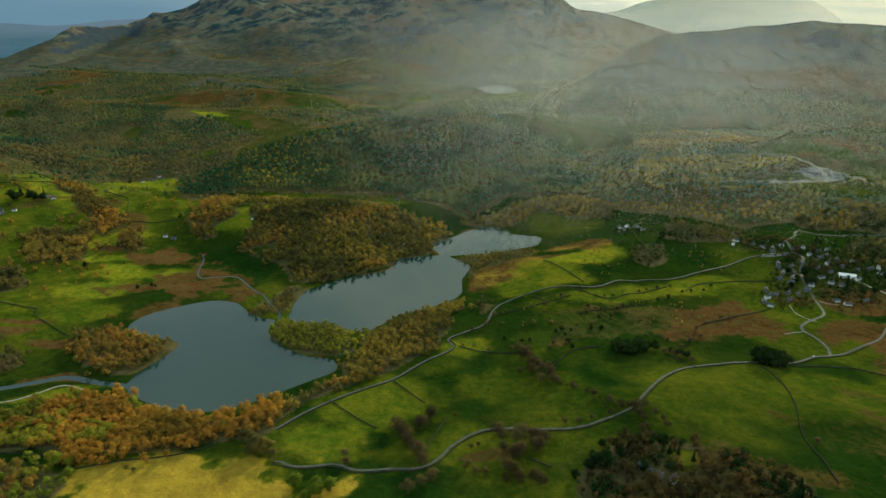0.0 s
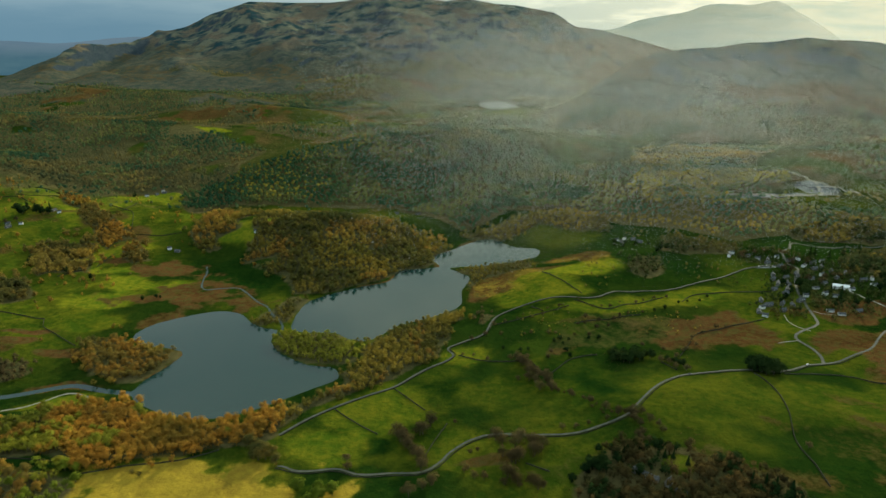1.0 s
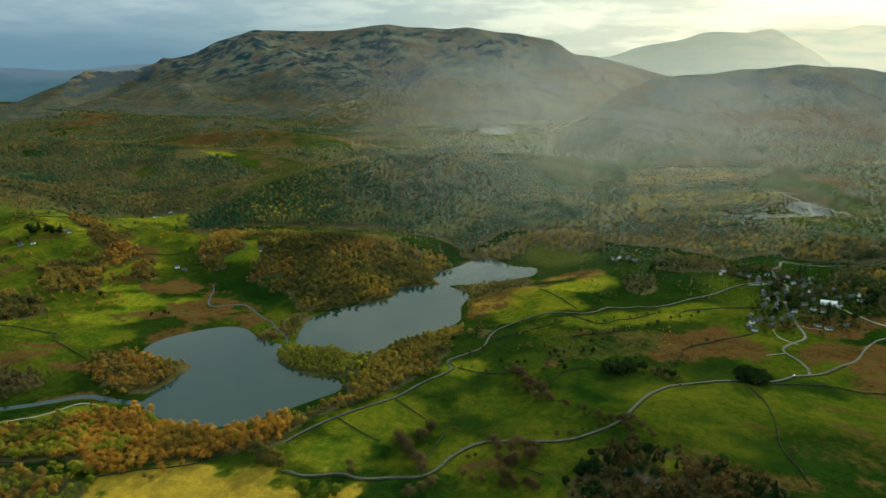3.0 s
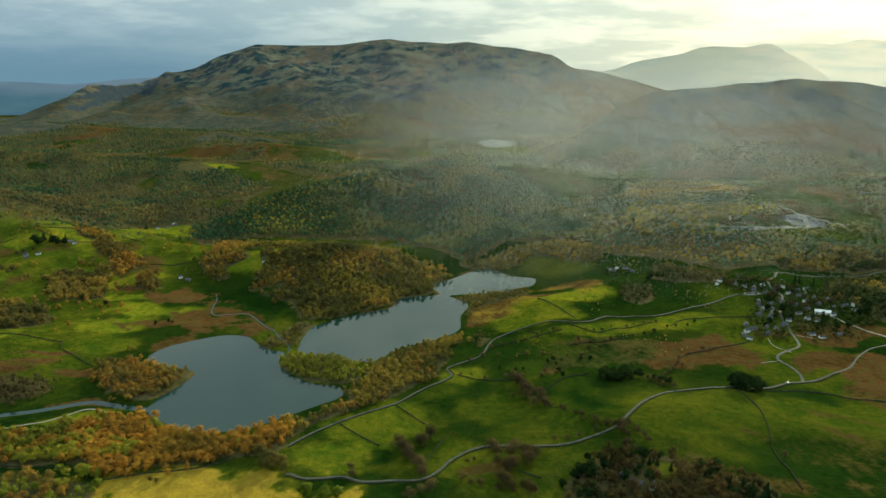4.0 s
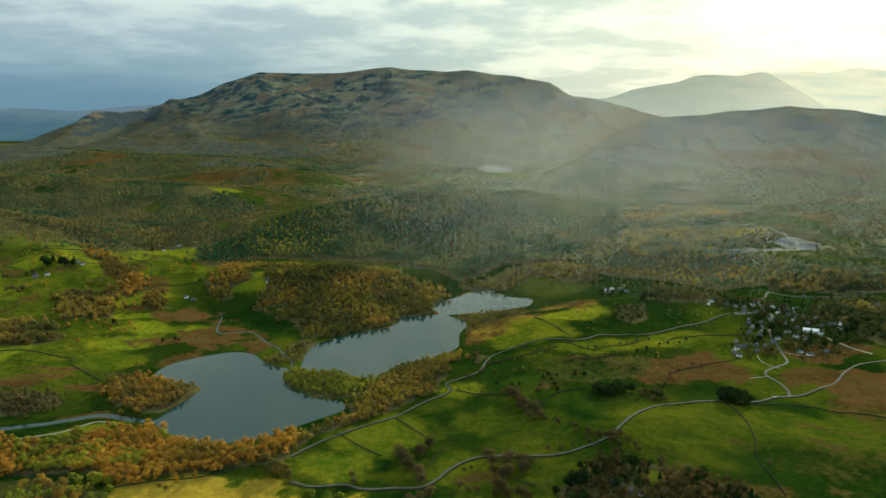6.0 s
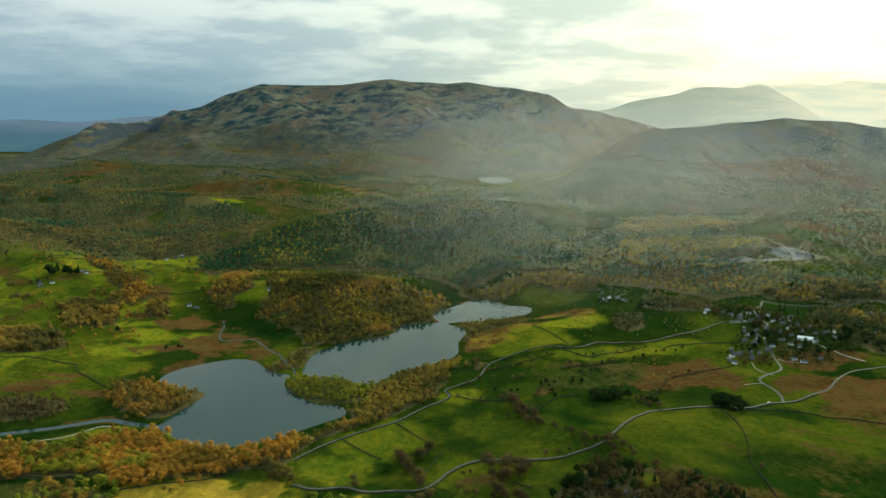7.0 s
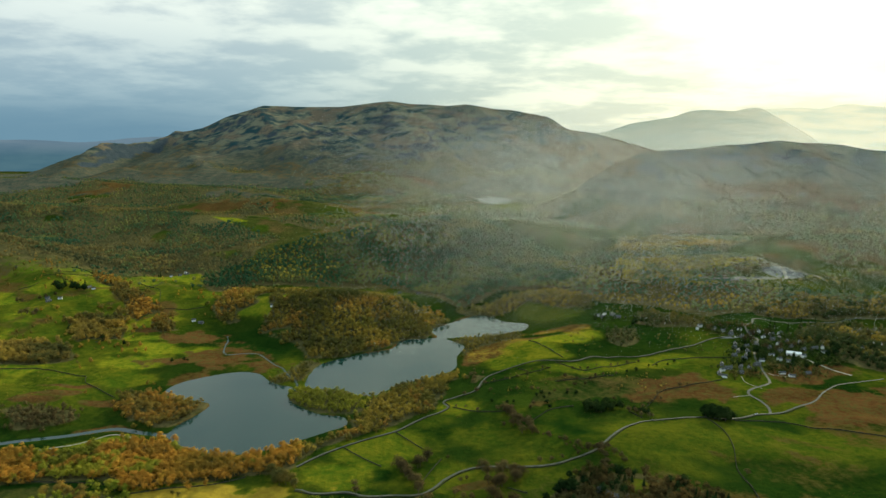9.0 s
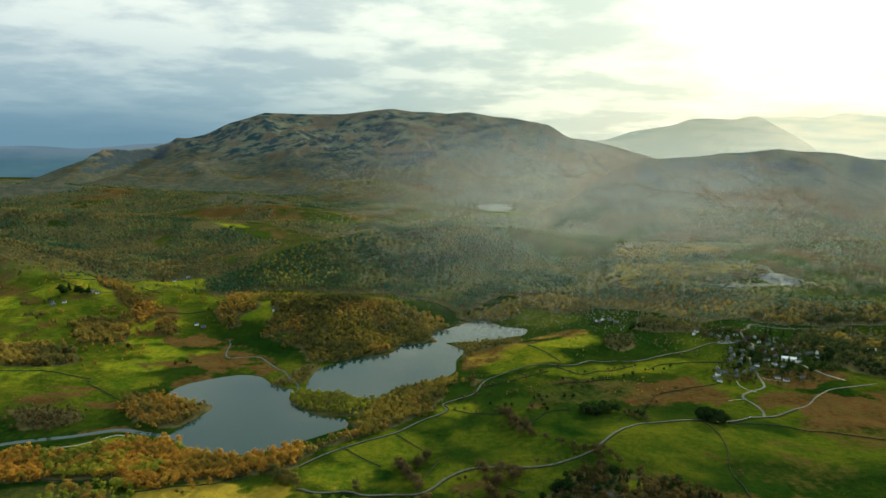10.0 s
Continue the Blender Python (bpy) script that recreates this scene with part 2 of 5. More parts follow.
# DARKWOOD and HILLWOOD lean to teal, painting blue haze into the leaves
DARKWOOD = foliage("dark_mixed_woodland_leaves", ((0.034, 0.094, 0.050), (0.100, 0.152, 0.062), (0.245, 0.225, 0.066)))
# yellow leaves; on the larches the gold also paints a patch of sunlight
GOLDWOOD = foliage("sunlit_yellow_larch_needles", ((0.150, 0.150, 0.028), (0.270, 0.240, 0.036), (0.400, 0.340, 0.046)))
BARE = foliage("bare_purple_brown_twigs", ((0.050, 0.042, 0.020), (0.088, 0.068, 0.030), (0.135, 0.105, 0.042)), 0.4, gloss=0.0)
HILLWOOD = foliage("deep_green_hill_leaves", ((0.024, 0.080, 0.036), (0.064, 0.124, 0.046), (0.190, 0.190, 0.050)))
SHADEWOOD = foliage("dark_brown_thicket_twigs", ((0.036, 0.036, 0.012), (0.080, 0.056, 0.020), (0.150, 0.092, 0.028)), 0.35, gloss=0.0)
VALEWOOD = foliage("dark_green_valley_leaves", ((0.026, 0.050, 0.014), (0.058, 0.078, 0.022), (0.125, 0.112, 0.032)), gloss=0.02)
BIRCH = foliage("dun_birch_twigs", ((0.085, 0.098, 0.044), (0.160, 0.140, 0.054), (0.270, 0.205, 0.062)))
CONIFER = foliage("dark_conifer_needles", ((0.009, 0.020, 0.006), (0.018, 0.034, 0.009), (0.034, 0.050, 0.013)), 0.1, gloss=0.0)
FRESH = foliage("fresh_spring_green_leaves", ((0.110, 0.150, 0.014), (0.220, 0.260, 0.024), (0.400, 0.330, 0.036)))

# ---------------------------------------------------------------- the land
def hash01(i, j, seed):
    v = (i.astype(np.int64) * 374761393 + j.astype(np.int64) * 668265263 + seed * 974711) & 0xFFFFFFFF
    v = ((v ^ (v >> 13)) * 1274126177) & 0xFFFFFFFF
    return ((v ^ (v >> 16)) & 0xFFFFFF) / float(0xFFFFFF)


def value_noise(x, y, seed=0):
    """Smooth noise from 0 to 1 with cells of one unit."""
    i, j = np.floor(x), np.floor(y)
    u, v = x - i, y - j
    u, v = u * u * (3 - 2 * u), v * v * (3 - 2 * v)
    a, b = hash01(i, j, seed), hash01(i + 1, j, seed)
    c, d = hash01(i, j + 1, seed), hash01(i + 1, j + 1, seed)
    return a + (b - a) * u + (c - a) * v + (a - b - c + d) * u * v


def fbm(x, y, size, octaves=4, seed=0, ridged=False):
    """Noise from -1 to 1 (ridged: 0 to 1) with features of the given size in metres."""
    out, amp, total = 0 * x, 1.0, 0.0
    for k in range(octaves):
        ca, sa = math.cos(0.6 * k + seed), math.sin(0.6 * k + seed)
        n = 2 * value_noise((ca * x - sa * y) / size, (sa * x + ca * y) / size, seed + 17 * k) - 1
        out = out + amp * ((1 - np.abs(n) * 1.6) if ridged else n)
        total += amp
        amp, size = amp * 0.5, size * 0.47
    return out / total


def smooth(e0, e1, v):
    k = np.clip((v - e0) / (e1 - e0), 0, 1)
    return k * k * (3 - 2 * k)


def spline(points, step=6.0, closed=False):
    """A smooth line through plan points, about every step metres."""
    p = np.array(points, float)
    n, out = len(p), []
    for k in range(n if closed else n - 1):
        if closed:
            a, b, c, d = (p[(k + q) % n] for q in (-1, 0, 1, 2))
        else:
            a, b, c, d = p[max(k - 1, 0)], p[k], p[k + 1], p[min(k + 2, n - 1)]
        m = max(1, int(np.hypot(*(c - b)[:2]) / step))
        for q in np.arange(m) / m:
            out.append(0.5 * (2 * b + (c - a) * q + (2 * a - 5 * b + 4 * c - d) * q**2 + (3 * b - a - 3 * c + d) * q**3))
    if not closed:
        out.append(p[-1])
    return np.array(out)


def line_distance(x, y, pts, closed=False):
    """Distance from plan points to a line, and the line's further values (if any) where it is nearest."""
    width = len(pts[0]) - 2
    best, val = np.full(x.shape, 1e9), np.zeros((max(width, 1), *x.shape))
    ends = list(zip(pts, np.roll(pts, -1, 0))) if closed else list(zip(pts[:-1], pts[1:]))
    for a, b in ends:
        dx, dy = b[0] - a[0], b[1] - a[1]
        q = np.clip(((x - a[0]) * dx + (y - a[1]) * dy) / (dx * dx + dy * dy + 1e-9), 0, 1)
        d = np.hypot(x - a[0] - q * dx, y - a[1] - q * dy)
        near = d < best
        best = np.where(near, d, best)
        for k in range(width):
            val[k] = np.where(near, a[2 + k] + q * (b[2 + k] - a[2 + k]), val[k])
    return best, val


def inside(x, y, pts):
    """Which plan points lie inside a closed outline."""
    got = np.zeros(x.shape, bool)
    for a, b in zip(pts, np.roll(pts, -1, 0)):
        cross = ((a[1] > y) != (b[1] > y)) & (x < (b[0] - a[0]) * (y - a[1]) / (b[1] - a[1] + 1e-12) + a[0])
        got ^= cross
    return got


# Crest lines of the hills: plan points with their height and the reach of the flanks there, and how hollow these are.
RIDGES = [
    ([(-1939, 4720, 270, 420), (-1735, 4720, 322, 900), (-1528, 4720, 408, 1500), (-1284, 4720, 480, 1900), (-1017, 4720, 474, 2000), (-730, 4720, 476, 2100),
      (-552, 4720, 496, 2150), (-372, 4720, 514, 2150), (-230, 4720, 496, 2100), (-96, 4720, 496, 2100), (40, 4720, 484, 2000),
      (181, 4720, 494, 2000), (330, 4720, 466, 1950), (470, 4720, 456, 1900),
      (658, 4720, 426, 1800), (902, 4720, 316, 1500), (1010, 4720, 306, 1400)], 1.25),
    ([(350, 2300, 2, 160), (451, 2300, 26, 240), (527, 2300, 94, 420), (622, 2300, 156, 620), (718, 2300, 191, 720), (815, 2300, 204, 760), (933, 2300, 206, 780), (1068, 2300, 219, 800),
      (1203, 2300, 236, 820), (1361, 2300, 225, 820), (1520, 2300, 205, 820), (2100, 2350, 190, 900), (2700, 2500, 180, 900)], 1.2),
    ([(-1939, 4720, 262, 400), (-2040, 4300, 216, 360), (-2060, 3900, 184, 340), (-2000, 3500, 110, 320), (-1850, 3000, 36, 300)], 1.2),
    ([(-1700, 4500, 262, 620), (-1500, 4000, 222, 620), (-1350, 3450, 150, 600), (-1150, 3100, 92, 450)], 1.25),
    ([(-1284, 4500, 400, 650), (-1080, 4150, 320, 600), (-880, 3750, 235, 560), (-760, 3350, 130, 420)], 1.2),
    ([(-372, 4500, 450, 650), (-330, 4150, 385, 560), (-200, 3750, 300, 520), (20, 3300, 175, 420), (140, 2950, 60, 300)], 1.15),
    ([(181, 4500, 430, 620), (330, 4100, 330, 560), (430, 3700, 200, 480), (480, 3300, 90, 360)], 1.2),
    ([(720, 4500, 350, 560), (760, 4100, 260, 520), (800, 3700, 165, 460), (820, 3300, 90, 380)], 1.2),
    ([(-620, 2850, 74, 300), (-400, 2880, 86, 320), (-190, 2900, 64, 280)], 1.3),
    ([(600, 2180, 118, 300), (690, 1990, 84, 300), (770, 1830, 42, 280)], 1.2),
    ([(1010, 2250, 190, 420), (1000, 2000, 118, 420), (960, 1750, 50, 400)], 1.2),
    ([(1420, 2250, 190, 420), (1440, 1980, 120, 420), (1400, 1700, 60, 400)], 1.2),
    ([(-760, 2080, 40, 230), (-629, 2100, 58, 230), (-480, 2080, 44, 230)], 1.3),
    ([(-1350, 1800, 60, 480), (-632, 1700, 46, 420), (-330, 1800, 30, 350)], 1.2),
    ([(560, 1240, 34, 260), (660, 1260, 44, 260), (800, 1300, 44, 300)], 1.3),
    ([(-2300, 2700, 70, 500), (-1600, 2600, 66, 460), (-1150, 2450, 52, 420), (-800, 2500, 40, 380)], 1.2),
    ([(-1500, 3000, 80, 500), (-900, 2950, 60, 450)], 1.2),
    ([(-470, 1340, 26, 430), (-180, 1470, 64, 430), (20, 1520, 80, 430), (170, 1545, 70, 430), (350, 1480, 44, 430)], 1.6),
    ([(-330, 1010, 24, 150), (-240, 975, 34, 150), (-150, 955, 40, 150), (-70, 985, 22, 150)], 1.3),
    ([(-1300, 1150, 110, 420), (-950, 1230, 84, 420), (-777, 1150, 60, 420), (-640, 1000, 26, 420)], 1.5),
    ([(-720, 760, 26, 200), (-560, 720, 10, 200)], 1.4),
    ([(420, 1330, 38, 520), (860, 1400, 54, 520), (1400, 1450, 66, 520)], 1.5),
    ([(330, 470, 8, 220), (470, 430, 18, 220)], 1.4),
]


def hills(x, y):
    """The height of the dry land, before lakes and becks are cut."""
    total = 0 * x
    wx = x + 60 * fbm(x, y, 420, 3, 5) * smooth(1500, 2600, y)
    wy = y + 60 * fbm(x, y, 420, 3, 9) * smooth(1500, 2600, y)
    for pts, power in RIDGES:
        d, (z, reach) = line_distance(wx, wy, np.array(pts, float))
        total = total + (z * np.clip(1 - np.sqrt(d * d + 400) / reach + 20 / reach, 0, 1) ** power) ** 6
    h = total ** (1 / 6)
    h = h + 3 + 38 * smooth(1100, 2400, y) * smooth(4900, 3600, y + 0.0 * x) + 13 * smooth(-20, 160, x + 0.1 * y - 60) * smooth(1500, 900, y)
    humps = smooth(-330, -480, x) * smooth(560, 640, y) * smooth(1500, 1250, y) + 0.5 * smooth(60, 160, x) * smooth(1100, 900, y)
    h = h + humps * (14 * fbm(x, y, 105, 2, 21) + 5.0 * fbm(x, y, 40, 2, 23))
    # crags and gullies: warped swells, ribs and rock steps, quiet along the two sky lines
    high = smooth(55, 190, h) * smooth(1500, 1750, y)
    quiet = smooth(4690, 4350, y) * (1 - 0.9 * smooth(150, 20, np.abs(y - 2300)) * smooth(300, 500, x))
    rx, ry = x + 150 * fbm(x, y, 500, 3, 33), y + 150 * fbm(x, y, 500, 3, 35)
    h = h + high * quiet * (34 * fbm(rx, ry, 560, 4, 3) + 62 * fbm(rx, ry * 0.42, 330, 4, 31, True) - 34)
    ledge = (h + 30 * fbm(rx, ry, 330, 3, 37)) / 46
    lip = ledge - np.floor(ledge)
    h = h + high * quiet * smooth(-0.05, 0.25, fbm(rx, ry, 420, 3, 39)) * 46 * 0.45 * (smooth(0.60, 0.95, lip) - lip)
    h = h + high * quiet * 7 * fbm(x, y, 60, 3, 47)
    pit = smooth(1.15, 0.85, np.hypot((x - 668) / 46, (y - 1180) / 62))
    h = h * (1 - pit) + pit * (np.floor(h / 5.0) * 5.0 + 4.0 * smooth(0.7, 1.0, h / 5.0 - np.floor(h / 5.0)) - 3.0)
    h = h + 2.0 * fbm(x, y, 95, 3, 11) * smooth(4, 14, h) + 0.8 * fbm(x, y, 26, 3, 13)
    return h

# Shores, in plan.
LAKE_LOWER = spline([(-321, 663), (-315, 687), (-291, 708), (-258, 724), (-230, 719), (-209, 694), (-191, 681), (-178, 676), (-177, 651),
                     (-163, 627), (-132, 602), (-105, 595), (-98, 576), (-116, 560), (-142, 539), (-167, 521), (-198, 512), (-235, 521),
                     (-268, 543), (-272, 569), (-262, 595), (-255, 619), (-257, 628), (-282, 639), (-306, 644)], 6, True)
LAKE_MIDDLE = spline([(-162, 682), (-160, 743), (-141, 770), (-103, 798), (-69, 817), (-57, 853), (-30, 862), (0, 866), (23, 844), (33, 827),
                      (21, 784), (17, 739), (-16, 708), (-47, 689), (-76, 654), (-96, 656), (-113, 670), (-137, 672)], 6, True)
LAKE_UPPER = spline([(-15, 909), (15, 942), (39, 972), (62, 989), (83, 981), (102, 953), (136, 942), (130, 911), (112, 899), (75, 882),
                     (43, 873), (12, 868), (-2, 858), (-6, 880)], 6, True)
TARN = spline([(138, 2518), (173, 2580), (234, 2579), (269, 2456), (233, 2346), (182, 2329), (149, 2383)], 15, True)
TARN_LEVEL = 42.0
BECK = spline([(-318, 872), (-309, 846), (-307, 829), (-300, 801), (-290, 790), (-274, 794), (-253, 795), (-239, 781), (-217, 752), (-204, 740),
               (-192, 718), (-178, 698), (-172, 682), (-172, 668)], 4)
OUTFLOW = spline([(-262, 548), (-302, 556), (-330, 564), (-352, 557), (-373, 548), (-394, 542), (-430, 530), (-480, 500)], 6)

# What grows where: channel (0 bracken, 1 bright pasture, which also paints sunlit grass, 2 wood floor, 3 dry grass,
# which also paints sunlit gold, 4 rock, 5 gravel, 7 rough grazing), centre, half lengths, turn, strength.
PATCHES = [
    (0, 285, 632, 75, 42, 8, 0.8), (0, 425, 680, 75, 40, 0, 0.8), (0, 380, 615, 80, 26, 20, 0.75), (0, 465, 585, 95, 66, 0, 0.9), (0, 540, 560, 80, 70, 0, 0.9), (0, 420, 530, 60, 40, -20, 0.55),
    (3, 82, 800, 40, 70, -28, 0.40), (1, 100, 775, 46, 60, -28, 0.6), (0, 60, 800, 22, 70, -24, 0.8), (3, 150, 872, 75, 28, -10, 0.35), (0, 150, 880, 66, 24, -10, 0.75), (0, 120, 835, 50, 20, 10, 0.6), (1, 165, 815, 60, 22, 12, 0.9), (1, 115, 745, 55, 18, 8, 0.6),
    (0, -250, 752, 64, 28, -12, 0.85), (0, -280, 762, 105, 50, -14, 0.85), (0, -360, 845, 60, 36, 0, 0.8), (0, -312, 700, 30, 22, 40, 0.7),
    (1, -390, 790, 70, 40, 0, 0.9), (1, -470, 900, 80, 60, 0, 0.8), (1, -330, 790, 24, 34, 0, 0.9), (1, -420, 690, 80, 26, 0, 0.5),
    (1, -600, 1120, 140, 70, 20, 0.9), (1, -520, 1010, 60, 40, 0, 0.7), (1, -600, 1695, 70, 70, 0, 1.0), (1, -500, 1180, 70, 50, 0, 0.9),
    (1, -195, 428, 100, 36, 4, 1.0), (3, -196, 424, 98, 42, 4, 1.0), (1, -95, 470, 40, 28, 10, 0.6), (1, -62, 512, 48, 40, 40, 0.5), (1, 60, 540, 60, 30, 0, 0.25), (1, -330, 536, 30, 9, 20, 0.6), (1, -275, 950, 60, 40, 0, 0.8),
    (1, 10, 470, 50, 40, 0, 0.35), (1, 210, 500, 70, 36, 0, 0.25), (0, -440, 640, 30, 12, 0, 0.7), (0, -350, 620, 26, 10, 0, 0.7),
    (5, 668, 1180, 36, 50, 20, 1.0), (5, 565, 1128, 80, 10, 0, 0.8), (5, 400, 812, 34, 9, 10, 0.8), (2, 400, 730, 60, 60, 0, 0.40), (2, 455, 780, 60, 50, 0, 0.40), (2, 410, 835, 50, 30, 0, 0.4), (0, 300, 440, 60, 26, 0, 0.35),
    (1, -756, 1120, 60, 30, 0, 0.9), (1, -691, 1128, 45, 25, 0, 1.0), (1, -682, 1044, 60, 24, 0, 0.9), (1, -497, 949, 22, 58, 0, 1.0),
    (1, -548, 1118, 46, 24, 0, 1.0), (3, -617, 936, 48, 16, 0, 0.3), (1, -404, 743, 46, 22, 0, 0.9), (0, -330, 762, 30, 26, 0, 0.6),
    (1, -421, 839, 52, 14, 0, 1.0), (0, -427, 871, 40, 14, 0, 0.8), (0, -440, 663, 40, 9, 0, 0.8), (0, -450, 622, 28, 12, 0, 0.8),
    (0, -379, 620, 24, 9, 0, 0.7), (7, 130, 655, 75, 24, 10, 0.5), (7, 200, 650, 65, 28, 0, 0.6),
    (0, 127, 664, 42, 9, 10, 0.5), (7, 120, 432, 70, 22, 0, 0.45), (0, 220, 405, 90, 22, 0, 0.5), (0, 300, 452, 50, 20, -20, 0.35),
    (1, 340, 500, 80, 40, 0, 0.3), (7, 340, 480, 60, 30, 0, 0.3), (1, 160, 429, 12, 8, 0, 1.0), (7, -320, 432, 60, 16, 0, 0.9),
    (0, 330, 500, 30, 10, -30, 0.5), (1, 300, 2250, 120, 160, 0, 0.5), (1, 60, 2150, 220, 90, 0, 0.4), (3, 40, 2330, 120, 60, 0, 0.2),
    (0, -660, 2015, 210, 60, 5, 0.9), (0, -860, 1930, 150, 50, 20, 0.8), (0, -1340, 2420, 190, 150, 0, 0.85), (0, -1400, 2190, 130, 60, 0, 0.8), (0, -150, 2880, 160, 60, -30, 0.8),
    (0, 30, 452, 34, 8, 8, 0.6), (0, 250, 470, 16, 4, -40, 0.5), (0, 320, 470, 20, 5, -35, 0.5), (1, 270, 735, 75, 22, 15, 0.6), (1, 185, 706, 60, 14, 12, 0.55), (1, 28, 612, 34, 26, 20, 0.65), (3, 20, 625, 22, 12, 20, 0.3), (1, 250, 520, 70, 30, 0, 0.3), (7, 110, 620, 70, 24, 10, 0.7), (0, 120, 610, 30, 8, 20, 0.5),
]


def lake_distance(x, y):
    """Distance to the nearest water's edge; negative on the water."""
    best = np.full(x.shape, 1e9)
    for shore in (LAKE_LOWER, LAKE_MIDDLE, LAKE_UPPER):
        d, _ = line_distance(x, y, shore, True)
        best = np.minimum(best, np.where(inside(x, y, shore), -d, d))
    for stream, half in ((BECK, 1.6), (OUTFLOW, 2.8)):
        best = np.minimum(best, line_distance(x, y, stream)[0] - half)
    return best


def ground(x, y):
    """The height of the ground, with the beds of lakes and becks."""
    x, y = np.asarray(x, float), np.asarray(y, float)
    h = hills(x, y)
    near = (y > 350) & (y < 1150) & (x > -700) & (x < 350)
    d = np.full(x.shape, 200.0)
    if near.any():
        d[near] = lake_distance(x[near], y[near])
    low = 0.5 + np.clip(d, 0, 200) * 0.045
    k = smooth(10, 110, d)
    h = np.where(d < 110, np.minimum(h, h * k + low * (1 - k)), h)
    h = np.where(d < 1.5, np.minimum(0.45 + 0.5 * (d - 1.5), 0.45), h)
    far = (y > 2100) & (y < 2800) & (x > -150) & (x < 550)
    if far.any():
        dt = line_distance(x[far], y[far], TARN, True)[0]
        dt = np.where(inside(x[far], y[far], TARN), -dt, dt)
        hh = h[far]
        kk = smooth(10, 260, dt)
        hh = hh * kk + (TARN_LEVEL + 1.0 + 0.01 * np.clip(dt, 0, 300)) * (1 - kk)
        h[far] = np.where(dt < 2, TARN_LEVEL - 2, hh)
    return np.maximum(h, -6)


def cover(x, y, z, slope):
    """Weights for the land material."""
    c = np.zeros((9, *x.shape))
    warp = fbm(x, y, 60, 5, 41) + 0.6 * fbm(x, y, 18, 3, 43)
    for ch, cx, cy, a, b, turn, strength in PATCHES:
        ca, sa = math.cos(radians(turn)), math.sin(radians(turn))
        u, v = (ca * (x - cx) + sa * (y - cy)) / a, (-sa * (x - cx) + ca * (y - cy)) / b
        c[ch] = np.maximum(c[ch], strength * smooth(1.2, 0.6, np.sqrt(u * u + v * v) + 0.75 * warp))
    moor = smooth(70, 120, z + 30 * fbm(x, y, 260, 4, 51) + 60 * smooth(2000, 2700, y)) * smooth(1300, 1700, y)
    c[6] = moor
    c[8] = smooth(250, 130, z + 60 * fbm(x, y, 300, 4, 58))
    c[0] = np.maximum(c[0], (0.42 + 0.38 * smooth(400, 700, x)) * moor * smooth(-0.05, 0.30, fbm(x, y, 300, 5, 54) + 0.35 * smooth(400, 700, x)) * smooth(330, 190, z))
    near = (y > 400) & (y < 1050) & (x > -520) & (x < 220)
    shore = np.full(x.shape, 99.0)
    shore[near] = lake_distance(x[near], y[near]) + 5 * fbm(x[near], y[near], 25, 3, 59)
    c[0] = np.maximum(c[0], 0.8 * smooth(8, 1, shore) * smooth(-0.05, 0.25, fbm(x, y, 70, 3, 60)))
    c[7] = np.maximum(c[7], smooth(950, 1350, y + 90 * fbm(x, y, 150, 3, 66)) * (1 - moor) * smooth(0.35, -0.1, fbm(x, y, 230, 3, 67)) * (1 - smooth(0.4, 0.7, c[1])))
    left = smooth(-330, -450, x) * smooth(560, 620, y) * smooth(1400, 1250, y)
    c[0] = np.maximum(c[0], left * 0.6 * smooth(0.12, 0.42, fbm(x, y, 85, 4, 68)))
    c[1] = np.maximum(c[1], left * 0.32)
    c[1] = np.maximum(c[1], left * 0.9 * smooth(0.0, 0.3, fbm(x, y, 75, 4, 69)))
    c[4] = np.maximum(c[4], moor * smooth(0.46, 0.85, slope + 0.40 * fbm(x, y, 240, 5, 53)) * 0.7)
    c[0] = np.maximum(c[0], smooth(0.25, 0.5, fbm(x, y, 70, 4, 61)) * smooth(560, 400, y + 0.3 * np.abs(x)) * 0.5)
    # bright noise patches stand in for the sunlit parts of fields
    c[1] = np.maximum(c[1], 0.30 * smooth(-0.05, 0.4, fbm(x, y, 110, 4, 63)) * smooth(80, 30, z))
    return np.clip(c, 0, 1)


def sheet(name, x, y, z, mat, attrs=()):
    """A grid of points as one smooth mesh."""
    rows, cols = x.shape
    k = np.arange(rows * cols).reshape(rows, cols)
    quads = np.stack([k[:-1, :-1], k[:-1, 1:], k[1:, 1:], k[1:, :-1]], -1).reshape(-1, 4)
    me = mesh_from(name, np.stack([x, y, z], -1).reshape(-1, 3), quads, mat, True)
    for label, rgb in attrs:
        layer = me.color_attributes.new(label, "FLOAT_COLOR", "POINT")
        rgba = np.ones((rows * cols, 4), np.float32)
        rgba[:, :3] = np.stack([v.ravel() for v in rgb], -1)
        layer.data.foreach_set("color", rgba.ravel())
    return me


def mesh_from(name, verts, faces, mat, smooth_faces=False):
    """A mesh from arrays of points and of faces that all have the same number of corners."""
    me = bpy.data.meshes.new(name)
    verts, faces = np.asarray(verts, np.float32), np.asarray(faces, np.int32)
    m, k = faces.shape
    me.vertices.add(len(verts))
    me.vertices.foreach_set("co", verts.ravel())
    me.loops.add(m * k)
    me.loops.foreach_set("vertex_index", faces.ravel())
    me.polygons.add(m)
    me.polygons.foreach_set("loop_start", np.arange(0, m * k, k, dtype=np.int32))
    me.polygons.foreach_set("loop_total", np.full(m, k, np.int32))
    me.polygons.foreach_set("use_smooth", np.full(m, smooth_faces))
    me.update(calc_edges=True)
    me.materials.append(mat)
    return me



